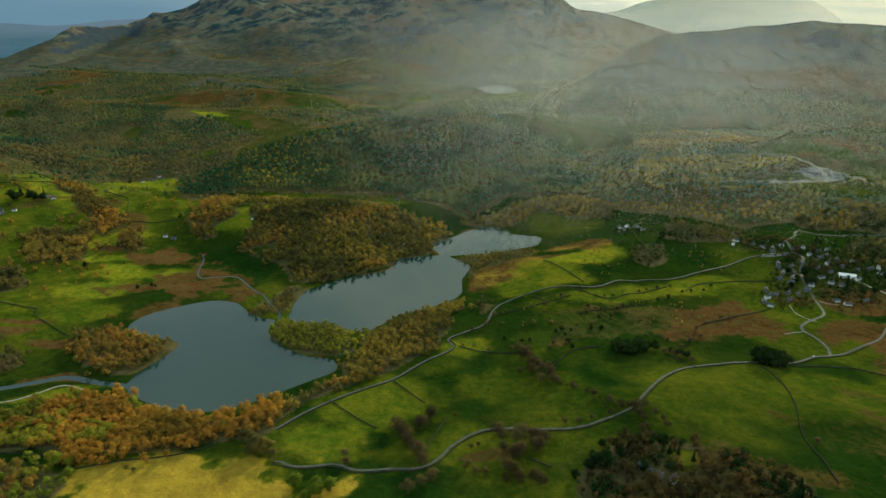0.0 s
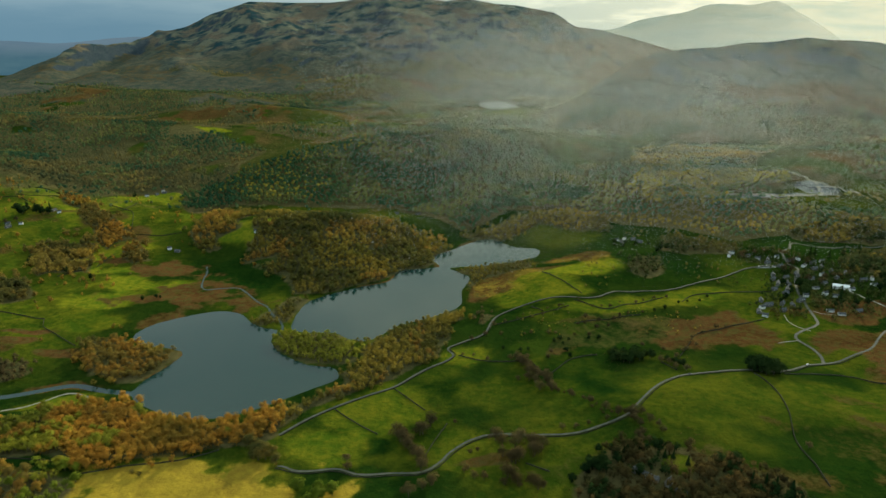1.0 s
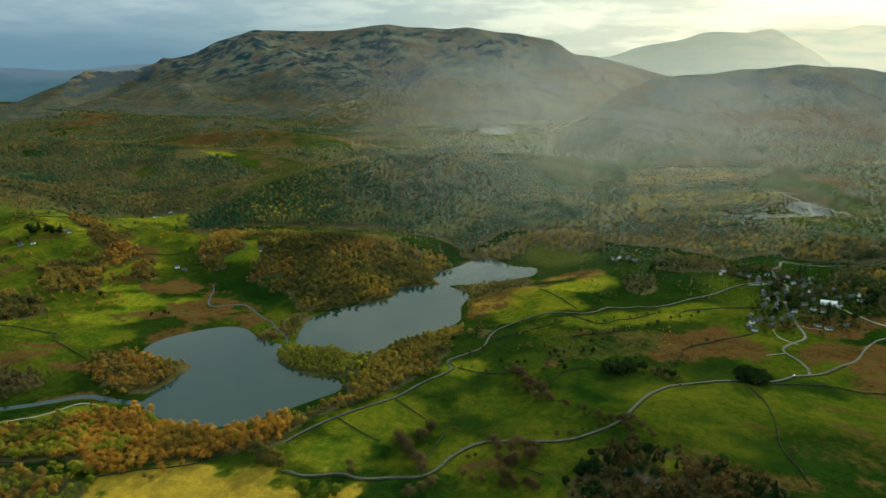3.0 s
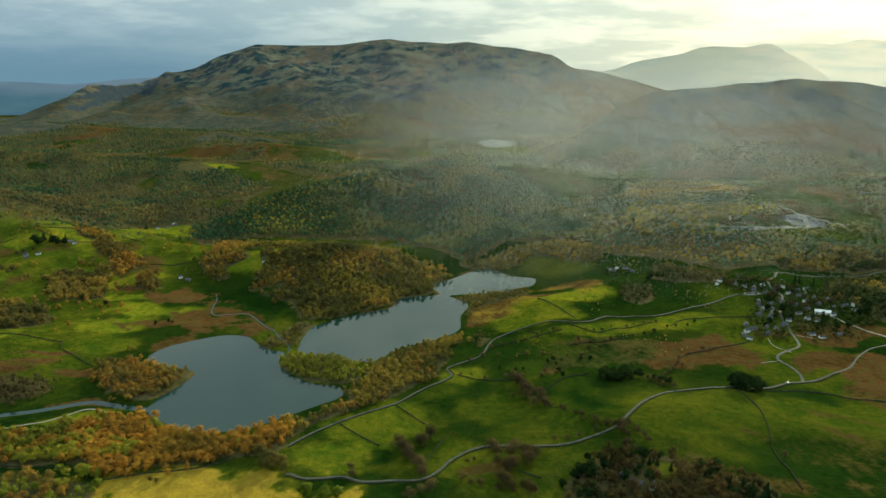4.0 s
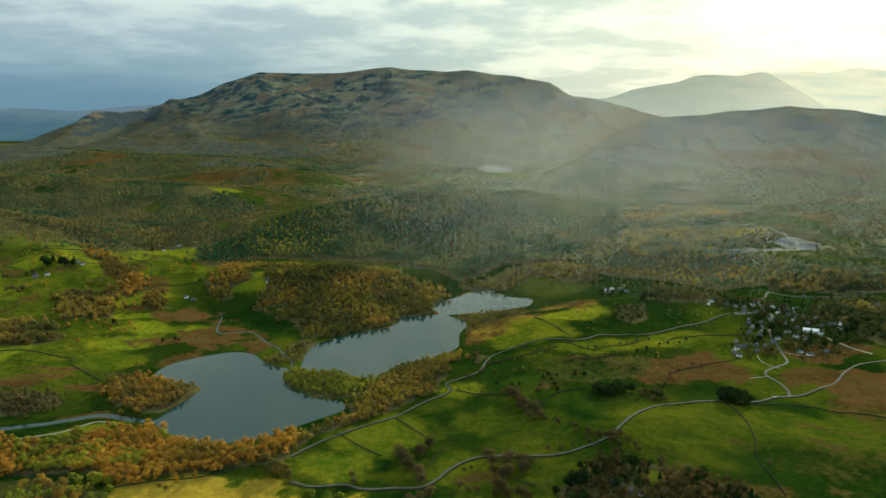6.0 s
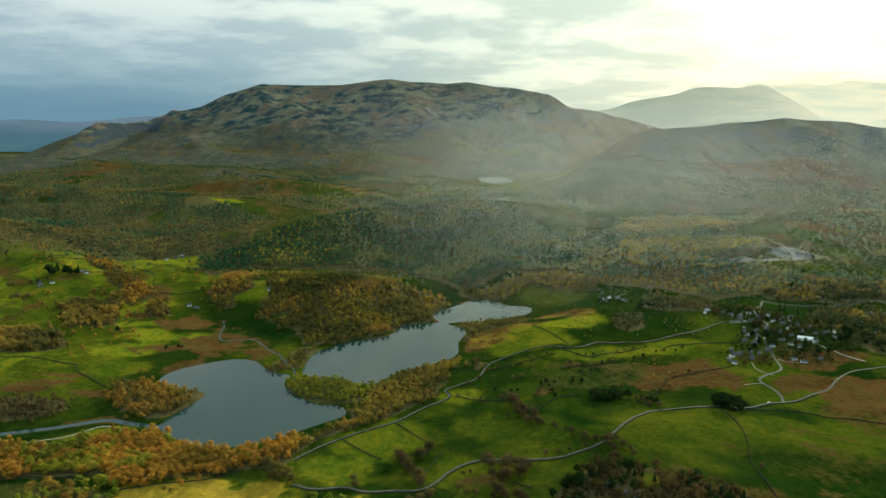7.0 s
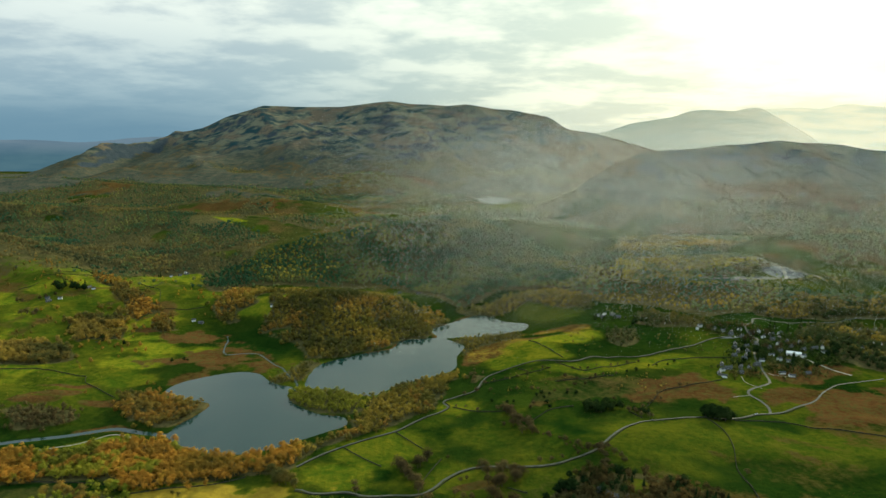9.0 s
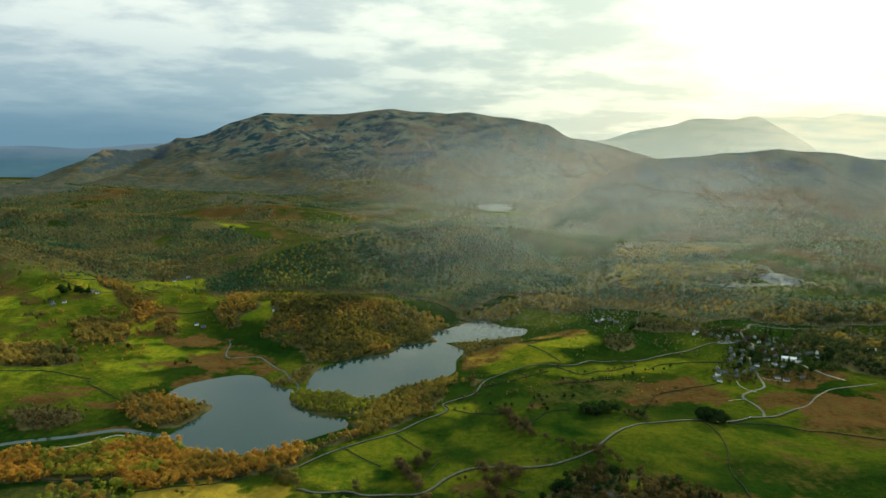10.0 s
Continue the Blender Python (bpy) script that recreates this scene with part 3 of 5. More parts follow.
# Stands of trees, in plan.
WOODS = {
    "oak_wood": ([(-420, 448), (-470, 500), (-380, 508), (-343, 511), (-301, 531), (-268, 534), (-229, 509), (-191, 499), (-161, 506), (-138, 524),
                  (-127, 516), (-127, 485), (-139, 471), (-161, 470), (-192, 460), (-216, 455), (-257, 446), (-291, 459)],
                 5.6, (7.0, 11.5), 0, "OAK", "golden brown budding oak wood by the shore"),
    "lakeside_wood": ([(-129, 493), (-138, 522), (-108, 546), (-93, 560), (-96, 584), (-78, 604), (-80, 640), (-70, 652), (-47, 680), (-14, 702),
                       (17, 728), (23, 700), (5, 675), (9, 648), (-2, 629), (-2, 608), (-25, 592), (-46, 567), (-69, 552), (-92, 538), (-113, 519)],
                      6.0, (5.5, 9.5), 0, "ALDER", "olive and yellow carr wood between lake and lane"),
    "peninsula_wood": ([(-174, 643), (-172, 668), (-135, 667), (-108, 661), (-87, 641), (-81, 608), (-101, 597), (-132, 604), (-160, 622)],
                       5.2, (5.0, 8.0), 0, "GOLDALDER", "bright yellow-green alders on the lake peninsula"),
    "river_wood": ([(-330, 576), (-354, 617), (-361, 646), (-330, 655), (-302, 637), (-278, 633), (-258, 622), (-256, 612), (-264, 589),
                    (-276, 570), (-296, 566), (-322, 580)], 6.6, (6.5, 10.0), 0, "OAKDARK", "brown oak wood where the river leaves the lake"),
    "beck_wood": ([(-194, 683), (-212, 695), (-203, 713), (-189, 738), (-181, 764), (-159, 756), (-163, 734), (-166, 690), (-180, 690)],
                  6.0, (4.5, 7.5), 0, "ALDER", "low olive alders along the beck mouth"),
    "knoll_wood": ([(-358, 933), (-383, 1005), (-373, 1090), (-298, 1085), (-204, 1041), (-74, 1005), (5, 966), (12, 906), (-19, 866), (-63, 836),
                    (-103, 802), (-141, 774), (-181, 768), (-201, 822), (-272, 865), (-322, 899)],
                   7.2, (6.0, 11.0), 1, "ALDER", "rounded olive and brown oak wood on the knoll above the lake"),
    "hill_wood": ([(-421, 1081), (-472, 1193), (-425, 1277), (-369, 1363), (-271, 1412), (-106, 1500), (21, 1530), (146, 1500), (209, 1420),
                   (256, 1340), (250, 1107), (165, 1074), (110, 1089), (32, 1012), (-84, 1134), (-222, 1135), (-353, 1140)],
                  9.5, (8.0, 12.5), 2, "HILLWOOD", "dark mixed wood over the central hill"),
    "slope_wood": ([(246, 1318), (370, 1451), (576, 1611), (760, 1500), (600, 1300), (560, 1145), (606, 1056), (760, 1040), (790, 960), (639, 930),
                    (546, 950), (414, 915), (353, 967), (275, 995), (203, 1080)], 11.0, (7.0, 11.5), 2, "DARKWOOD", "dark mixed wood on the valley side"),
    "larch_wood": ([(388, 1298), (487, 1359), (573, 1300), (650, 1225), (600, 1180), (520, 1165), (483, 1112), (540, 1075), (396, 1065), (340, 1089),
                    (335, 1192)], 9.0, (7.0, 11.0), 2, "GOLDWOOD", "yellow larches with low sun put into their colour beside the quarry"),
    "west_wood": ([(-881, 1200), (-1485, 1965), (-1300, 1939), (-1085, 2006), (-692, 1777), (-404, 1544), (-410, 1300), (-472, 1193), (-555, 1230),
                   (-648, 1215), (-723, 1210)], 12.5, (8.0, 13.0), 2, "DARKWOOD", "dark wood in the hollow behind the farms"),
    "fell_foot_wood": ([(-1180, 2400), (-1150, 2700), (-820, 2740), (-560, 2780), (-300, 2700), (-180, 2300), (-260, 2180), (-440, 2120), (-560, 2180),
                        (-800, 2160), (-980, 2180)], 17.0, (8.0, 13.0), 2, "DARKWOOD", "dark wood along the foot of the fell"),
    "village_wood": ([(539, 998), (760, 1020), (790, 926), (651, 905), (574, 912), (496, 920), (497, 948)], 9.0, (7.0, 12.0), 1, "VALEWOOD",
                     "dark wood above the village road"),
    "village_trees": ([(520, 856), (610, 890), (700, 830), (640, 690), (548, 690), (505, 728), (527, 794), (492, 800)], 9.0, (7.0, 13.0), 1, "VALEWOOD",
                      "dark mixed trees round the village edge"),
    "pasture_wood": ([(-505, 806), (-575, 904), (-562, 968), (-500, 944), (-470, 880), (-458, 828)], 7.5, (8.0, 12.5), 1, "OAKDARK", "brown oak copse in hill pasture"),
    "bank_wood": ([(-545, 701), (-640, 800), (-560, 808), (-508, 788), (-476, 748), (-492, 716)], 7.5, (8.5, 13.0), 1, "OAKDARK", "brown oak copse on a low bank"),
    "gill_wood": ([(-662, 1160), (-619, 1150), (-514, 1031), (-442, 946), (-391, 870), (-405, 853), (-465, 908), (-553, 1011), (-633, 1097)],
                  7.5, (7.5, 11.0), 1, "RUSSET", "russet oak strip down a field gill"),
    "riverside_copse": ([(-436, 561), (-474, 601), (-432, 606), (-398, 604), (-376, 580), (-392, 565)], 7.0, (6.0, 9.0), 0, "BARE", "brown leafless copse beside the river"),
    "meadow_copse": ([(228, 815), (248, 861), (288, 865), (280, 818), (252, 796)], 7.5, (5.0, 8.0), 1, "VALEWOOD", "dark copse in the valley meadow"),
    "reed_copse": ([(34, 839), (12, 854), (73, 878), (118, 890), (118, 854), (85, 833), (55, 823), (33, 790), (27, 806)], 6.0, (3.5, 6.5), 1, "ALDER", "low olive scrub between the lake heads"),
    "lane_copse": ([(39, 666), (47, 692), (54, 705), (42, 714), (32, 682)], 5.5, (4.0, 6.5), 0, "BARE", "leafless scrub beside the lane"),
    "hamlet_wood": ([(293, 882), (314, 950), (364, 925), (405, 889), (384, 868), (318, 863)], 8.5, (6.0, 10.0), 1, "VALEWOOD", "dark trees below the hamlet"),
    "lake_head_wood": ([(22, 1000), (107, 1054), (203, 1080), (261, 1010), (235, 968), (148, 1017), (64, 968)], 8.5, (6.0, 10.0), 1, "ALDER", "olive wood behind the lake head"),
    "cottage_wood": ([(82, 400), (90, 425), (114, 445), (126, 452), (140, 446), (160, 446), (179, 436), (204, 428), (228, 404), (224, 370), (178, 350), (77, 360)],
                     7.4, (7.5, 12.0), 0, "SHADEWOOD", "dark leafless trees round a slate cottage"),
    "corner_wood": ([(-330, 405), (-330, 438), (-290, 442), (-262, 438), (-252, 425), (-262, 400), (-290, 385)], 7.0, (6.0, 10.0), 0, "FRESH",
                    "fresh green and bronze trees at the field corner"),
}


def openings(x, y):
    """Lawns and small pastures on the west end of the knoll."""
    return smooth(0.06, 0.16, fbm(x, y, 55, 3, 94)) * smooth(-190, -240, x) * smooth(820, 880, y) * smooth(1110, 1080, y)


def glades(x, y):
    """Clearings and small fields in the larger woods."""
    return smooth(0.20, 0.30, fbm(x, y, 170, 3, 93)) * smooth(1150, 1250, y - 0.25 * np.abs(x)) * np.maximum(smooth(-420, -470, x), smooth(270, 320, x))


def wood_floor(x, y, z):
    """Where trees stand: 1 inside, fading over the outer edge."""
    got = np.zeros(x.shape)
    for pts, *_ in WOODS.values():
        p = np.array(pts, float)
        box = (x > p[:, 0].min() - 20) & (x < p[:, 0].max() + 20) & (y > p[:, 1].min() - 20) & (y < p[:, 1].max() + 20)
        if box.any():
            bx, by = x[box] + 6 * fbm(x[box], y[box], 30, 2, 71), y[box] + 6 * fbm(x[box], y[box], 30, 2, 72)
            d = line_distance(bx, by, p, True)[0]
            got[box] = np.maximum(got[box], smooth(-6, 8, np.where(inside(bx, by, p), d, -d)))
    got = got * (1 - glades(x, y)) * smooth(8, 14, np.hypot(x - 160, y - 426)) * (1 - 0.8 * openings(x, y))
    return np.maximum(got, 0.85 * far_woods(x, y, z))


def far_woods(x, y, z):
    """How wooded the further valley is."""
    n = fbm(x, y, 300, 4, 81) + 0.25 * fbm(x, y, 60, 3, 82)
    n = n - 0.32 * smooth(420, 200, np.abs(x - 130)) * smooth(1580, 1680, y) * smooth(2450, 2250, y)
    return smooth(-0.02, 0.06, n) * smooth(1050, 1350, y + 0.12 * np.abs(x)) * smooth(3500, 3000, y) * smooth(0, -40, z - 125 - 70 * smooth(2300, 2900, y)) * smooth(120, 200, np.hypot(x - 200, (y - 2400) * 0.7)) * smooth(45, 75, np.hypot(x + 632, (y - 1690) * 0.7)) * smooth(0, 40, np.hypot(x + 520, y - 1200) - 45)


s = np.linspace(-1, 1, 550)[None, :]
gy = np.concatenate([np.linspace(-900, 360, 30), 364 * (4935 / 364) ** np.linspace(0, 1, 540)])[:, None]
gx = s * (560 + 0.80 * np.maximum(gy, 0))
gy = gy + 0 * gx
gz = ground(gx, gy)
dzy, dzx = np.gradient(gz)
slope = np.hypot(dzx / np.gradient(gx, axis=1), dzy / np.gradient(gy, axis=0))
six = cover(gx, gy, gz, slope)
six[2] = np.maximum(six[2], wood_floor(gx, gy, gz))
tagged(new("ground", sheet("ground", gx, gy, gz, LAND, (("cover", six[:3]), ("cover_more", six[3:6]), ("cover_moor", six[6:9])))),
       "green valley pasture rising to brown bracken fells", "ground", kind="structure")


def flat(name, outline, z, mat, label, category="water"):
    bm = bmesh.new()
    bm.faces.new([bm.verts.new((p[0], p[1], z)) for p in outline])
    bmesh.ops.triangulate(bm, faces=bm.faces[:])
    me = bpy.data.meshes.new(name)
    bm.to_mesh(me), bm.free()
    me.materials.append(mat)
    return tagged(new(name, me), label, category, kind="structure")


def grown(shore, d):
    c = shore.mean(0)
    t = np.roll(shore, -1, 0) - np.roll(shore, 1, 0)
    nrm = np.stack([t[:, 1], -t[:, 0]], 1) / (np.hypot(*t.T)[:, None] + 1e-9)
    area = np.sum(shore[:, 0] * np.roll(shore[:, 1], -1) - np.roll(shore[:, 0], -1) * shore[:, 1])
    return shore + d * nrm * np.sign(area)


def ribbon(line, half, lift, level=None):
    """Points and faces of a strip along a plan line, draped on the ground or lying level."""
    t = np.gradient(line[:, :2], axis=0)
    nrm = np.stack([-t[:, 1], t[:, 0]], 1) / (np.hypot(*t.T)[:, None] + 1e-9)
    rows = [line[:, :2] + nrm * q * half for q in (-1, -0.5, 0, 0.5, 1)]
    pts = np.stack(rows, 1)
    z = ground(pts[..., 0], pts[..., 1]) if level is None else np.full(pts.shape[:2], level)
    if level is None:
        z = np.maximum(z.max(1, keepdims=True) * 0.6 + z * 0.4, z) + lift
    m = len(line)
    k = np.arange(m * 5).reshape(m, 5)
    quads = np.stack([k[:-1, :-1], k[:-1, 1:], k[1:, 1:], k[1:, :-1]], -1).reshape(-1, 4)
    return np.concatenate([pts, z[..., None]], -1).reshape(-1, 3), quads


def grown_lake(name, shore, z, label, mat=WATER):
    return flat(name, grown(shore, 2.0), z, mat, label)


grown_lake("lake_lower", LAKE_LOWER, 0.0, "wide still grey lake with a wooded shore")
grown_lake("lake_middle", LAKE_MIDDLE, 0.004, "long still grey lake reflecting pale cloud")
grown_lake("lake_upper", LAKE_UPPER, -0.004, "small pale lake head among reeds")
grown_lake("tarn", TARN, TARN_LEVEL, "small bright tarn under the far fell", RUFFLED)
for name, line, half, z, label in (("beck", BECK, 1.2, 0.008, "narrow pale beck winding into the lake"),
                                   ("river", OUTFLOW, 3.6, -0.008, "dark slow river leaving the lake")):
    tagged(new(name, mesh_from(name, *ribbon(line, half, 0, z), RUFFLED if name == "beck" else WATER)), label, "water", kind="structure")

ROADS = {
    "road_lakeside": (1.0, ASPHALT, "narrow grey lane between stone walls beside the lake", [
        (-129, 485), (-111, 507), (-90, 526), (-68, 542), (-44, 557), (-19, 585), (3, 604), (9, 613), (4, 627), (20, 640), (41, 655),
        (51, 684), (60, 701), (80, 714), (107, 722), (139, 722), (173, 727), (204, 749), (247, 757), (285, 768), (326, 786), (371, 809),
        (410, 815), (438, 821)]),
    "road_fields": (1.0, ASPHALT, "winding grey lane across green pasture", [
        (-121, 447), (-116, 446), (-104, 441), (-78, 444), (-60, 437), (-36, 439), (-15, 441), (-3, 452), (6, 465), (24, 479), (42, 482),
        (73, 476), (99, 473), (122, 480), (142, 488), (151, 498), (176, 526), (193, 540), (213, 550), (240, 553), (275, 554), (303, 558),
        (323, 568), (341, 572), (367, 581), (399, 598), (423, 622), (443, 641), (470, 655), (520, 665)]),
    "road_village": (1.4, ASPHALT, "pale lane winding over the common into the village", [
        (341, 572), (346, 585), (345, 599), (339, 617), (351, 631), (374, 647), (384, 660), (391, 684), (396, 705), (401, 731), (422, 777),
        (439, 805), (438, 821)]),
    "road_upper": (1.5, ASPHALT, "grey road climbing out of the village", [
        (438, 821), (447, 861), (465, 878), (475, 895), (491, 903), (520, 898), (570, 901), (627, 906), (720, 915)]),
    "road_barn": (1.3, TRACK, "pale track leading to the long barn", [(458, 748), (465, 737), (475, 710), (492, 680)]),
    "path_common": (0.5, TRACK, "thin trodden path over the bracken common", [(362, 684), (358, 668), (355, 650), (357, 640), (362, 633)]),
    "path_green": (0.5, TRACK, "thin gravel path below the village green", [(396, 690), (400, 682), (412, 680), (428, 683)]),
    "path_rough": (0.45, TRACK, "faint path over the rough common", [(318, 609), (328, 611), (339, 613)]),
    "track_quarry": (3.0, TRACK, "pale dusty quarry haul road", [(610, 1250), (640, 1248), (661, 1232), (672, 1201), (662, 1166), (640, 1130), (560, 1128), (490, 1140)]),
    "track_tip": (2.6, TRACK, "pale dusty track to the quarry tips", [(672, 1201), (690, 1185), (706, 1160), (712, 1130)]),
    "track": (0.9, TRACK, "pale grassy farm track by the river", [(-380, 515), (-367, 521), (-353, 526), (-340, 537), (-331, 547), (-321, 549), (-306, 543)]),
}
for name, (half, mat, label, pts) in ROADS.items():
    line = spline(pts, 3.0)
    ROADS[name] = line
    tagged(new(name, mesh_from(name, *ribbon(line, half, 0.22), mat, True)), label, "road", kind="structure")

VILLAGE_HOUSES = [
        ("white", 383, 867, 10), ("slate", 398, 853, 30), ("white", 406, 842, -20), ("slate", 416, 836, 60), ("terrace", 446, 838, 20), ("white", 458, 842, 80),
        ("slate", 400, 788, 70), ("slate", 414, 784, 20), ("white", 408, 770, 80), ("terrace", 390, 756, 60), ("slate", 378, 740, 20), ("slate", 392, 738, 70),
        ("terrace", 356, 707, 15), ("white", 340, 680, -30), ("barn", 338, 690, 70), ("slate", 366, 694, 20), ("slate", 380, 702, 80), ("terrace", 394, 712, 25),
        ("white", 404, 722, 0), ("slate", 440, 776, 15), ("white", 458, 786, 30), ("slate", 474, 795, 60), ("bungalow", 430, 748, 10), ("white", 432, 732, 20),
        ("bungalow", 442, 728, -10), ("slate", 480, 764, 25), ("terrace", 495, 766, 10), ("white", 507, 768, 60), ("barn", 444, 689, 15), ("bungalow", 422, 682, -10),
        ("white", 452, 816, 40), ("slate", 460, 806, 0), ("slate", 472, 812, 70), ("white", 486, 836, 20), ("slate", 420, 812, 25), ("bungalow", 500, 752, 0),
    ("slate", 352, 716, 70), ("white", 346, 700, 20), ("slate", 372, 708, 50), ("slate", 386, 730, 10), ("white", 398, 746, 40), ("slate", 404, 758, 85),
    ("slate", 394, 776, 30), ("white", 420, 772, 60), ("terrace", 430, 790, 80), ("slate", 448, 762, 20), ("white", 468, 742, 10), ("slate", 470, 776, 40),
    ("slate", 410, 824, 15), ("white", 432, 846, 30), ("slate", 488, 788, 75), ("bungalow", 414, 690, 0), ("white", 376, 858, 60), ("slate", 470, 828, 20),
]
VILLAGE = [(460, 750)] + [(h[1], h[2]) for h in VILLAGE_HOUSES]


# ---------------------------------------------------------------- trees
rng = np.random.default_rng(7)


ICO = (1 + 5**0.5) / 2
ICO_V = np.array([(-1, ICO, 0), (1, ICO, 0), (-1, -ICO, 0), (1, -ICO, 0), (0, -1, ICO), (0, 1, ICO), (0, -1, -ICO), (0, 1, -ICO), (ICO, 0, -1), (ICO, 0, 1), (-ICO, 0, -1), (-ICO, 0, 1)]) / 1.9
ICO_T = np.array([(0, 11, 5), (0, 5, 1), (0, 1, 7), (0, 7, 10), (0, 10, 11), (1, 5, 9), (5, 11, 4), (11, 10, 2), (10, 7, 6), (7, 1, 8), (3, 9, 4), (3, 4, 2), (3, 2, 6), (3, 6, 8), (3, 8, 9), (4, 9, 5), (2, 4, 11), (6, 2, 10), (8, 6, 7), (9, 8, 1)])


def clump(c, r):
    """An uneven rounded clump of foliage."""
    return ICO_V * r * rng.uniform(0.78, 1.22, (12, 1)) + c, ICO_T


def joined(pieces):
    verts, tris, k = [], [], 0
    for v, t in pieces:
        verts.append(v), tris.append(t + k)
        k += len(v)
    return np.concatenate(verts), np.concatenate(tris)


def sprays(centres, radii, count, size, thin=1.0):
    """Loose leaf sprays over the outsides of lumps."""
    which = rng.integers(0, len(centres), count)
    way = rng.normal(size=(count, 3))
    way /= np.linalg.norm(way, axis=1)[:, None]
    way[:, 2] = np.where(way[:, 2] < -0.3, -way[:, 2], way[:, 2])
    mid = centres[which] + way * radii[which][:, None] * rng.uniform(0.80, 1.25, (count, 1)) * (1, 1, 0.85)
    a = np.cross(way, rng.normal(size=(count, 3)))
    a /= np.linalg.norm(a, axis=1)[:, None]
    b = np.cross(way, a) * 0.85 + way * rng.uniform(-0.5, 0.5, (count, 1))
    sz = size * rng.uniform(0.6, 1.25, (count, 1))
    verts = np.stack([mid - a * sz * thin, mid + a * sz * 0.9 * thin, mid + b * sz * 1.3 / thin**0.6], 1).reshape(-1, 3)
    return verts, np.arange(count * 3).reshape(-1, 3)


def crown_shape(lumps, count, size, spread=0.33, base=0.22, cores=0.95, thin=1.0):
    """A ragged crown for a tree one unit high: dim inner lumps and leaf sprays round them."""
    ang = rng.uniform(0, 2 * math.pi, lumps)
    out = spread * np.sqrt(rng.uniform(0, 1, lumps))
    z = base + (0.80 - base) * rng.uniform(0.15, 1, lumps) * (1 - 0.35 * (out / spread) ** 2)
    z[0], out[0] = 0.78, 0.03
    c = np.stack([out * np.cos(ang), out * np.sin(ang), z], 1)
    r = rng.uniform(0.15, 0.25, lumps) * (1.3 if lumps < 6 else 1.0)
    bits = [clump(c[k], r[k] * cores * rng.uniform(0.85, 1.15, 3)) for k in range(lumps)]
    return joined(bits + [sprays(c, r, count, size, thin)])


def stem(height=0.45, foot=0.028, top=0.014, sides=5):
    a = np.linspace(0, 2 * math.pi, sides, endpoint=False)
    ring = np.stack([np.cos(a), np.sin(a), 0 * a], 1)
    v = np.concatenate([ring * foot, ring * top + (0.01, 0, height)])
    t = [(k, (k + 1) % sides, sides + (k + 1) % sides) for k in range(sides)] + [(k, sides + (k + 1) % sides, sides + k) for k in range(sides)]
    return v, np.array(t)


LEVELS = [
    [joined([crown_shape(8, 270, 0.044, cores=0.45), stem(sides=3)]) for _ in range(5)],
    [joined([crown_shape(4, 84, 0.075, cores=0.55), stem(sides=3)]) for _ in range(5)],
    [crown_shape(1, 15, 0.15, 0.2, 0.2, 0.9) for _ in range(5)],
]


def face_out(me, normals):
    layer = me.attributes.new("custom_normal", "FLOAT_VECTOR", "POINT")
    layer.data.foreach_set("vector", np.asarray(normals, np.float32).ravel())
    me.update()


def stand(name, x, y, heights, shapes, mat, label, category="trees"):
    """Many trees, too many to count, as one object."""
    kind = rng.integers(0, len(shapes), len(x))
    verts, tris, normals, k = [], [], [], 0
    z = ground(x, y)
    turn, wide = rng.uniform(0, 2 * math.pi, len(x)), heights * rng.uniform(0.78, 1.15, len(x))
    for q, (v, t) in enumerate(shapes):
        m = np.where(kind == q)[0]
        if not len(m):
            continue
        c, s_ = np.cos(turn[m])[:, None], np.sin(turn[m])[:, None]
        vx = (v[:, 0] * c - v[:, 1] * s_) * wide[m][:, None] + x[m][:, None]
        vy = (v[:, 0] * s_ + v[:, 1] * c) * wide[m][:, None] + y[m][:, None]
        vz = v[:, 2] * heights[m][:, None] + z[m][:, None] - 0.3
        # leaves face outwards from the middle of their crown
        d = v - (0, 0, 0.36)
        d = d / (np.linalg.norm(d, axis=1)[:, None] + 1e-9) + rng.normal(0, 0.22, v.shape) + (0, 0, 0.15)
        d = d / np.linalg.norm(d, axis=1)[:, None]
        normals.append(np.stack([d[:, 0] * c - d[:, 1] * s_, d[:, 0] * s_ + d[:, 1] * c, d[:, 2] + 0 * c], -1).reshape(-1, 3))
        verts.append(np.stack([vx, vy, vz], -1).reshape(-1, 3))
        tris.append((t[None] + (np.arange(len(m)) * len(v))[:, None, None]).reshape(-1, 3) + k)
        k += len(m) * len(v)
    me = mesh_from(name, np.concatenate(verts), np.concatenate(tris), mat, True)
    face_out(me, np.concatenate(normals))
    ob = new(name, me)
    return tagged(ob, label, category, kind="stuff")


def scattered(p, gap, stray=0.10):
    """Jittered plan points inside an outline, thinning at its edge, with a few strays outside."""
    x0, x1, y0, y1 = p[:, 0].min() - 14, p[:, 0].max() + 14, p[:, 1].min() - 14, p[:, 1].max() + 14
    gx_, gy_ = np.meshgrid(np.arange(x0, x1 + gap, gap), np.arange(y0, y1 + gap, gap))
    x = gx_.ravel() + rng.uniform(-0.52, 0.52, gx_.size) * gap
    y = gy_.ravel() + rng.uniform(-0.52, 0.52, gx_.size) * gap
    ex, ey = x + 9 * fbm(x, y, 28, 3, 91), y + 9 * fbm(x, y, 28, 3, 92)
    d = line_distance(ex, ey, p, True)[0]
    keep = np.where(inside(ex, ey, p), 0.45 + 0.55 * smooth(0, 9, d), stray * smooth(14, 0, d))
    ok = rng.uniform(0, 1, x.size) < keep
    return x[ok], y[ok]


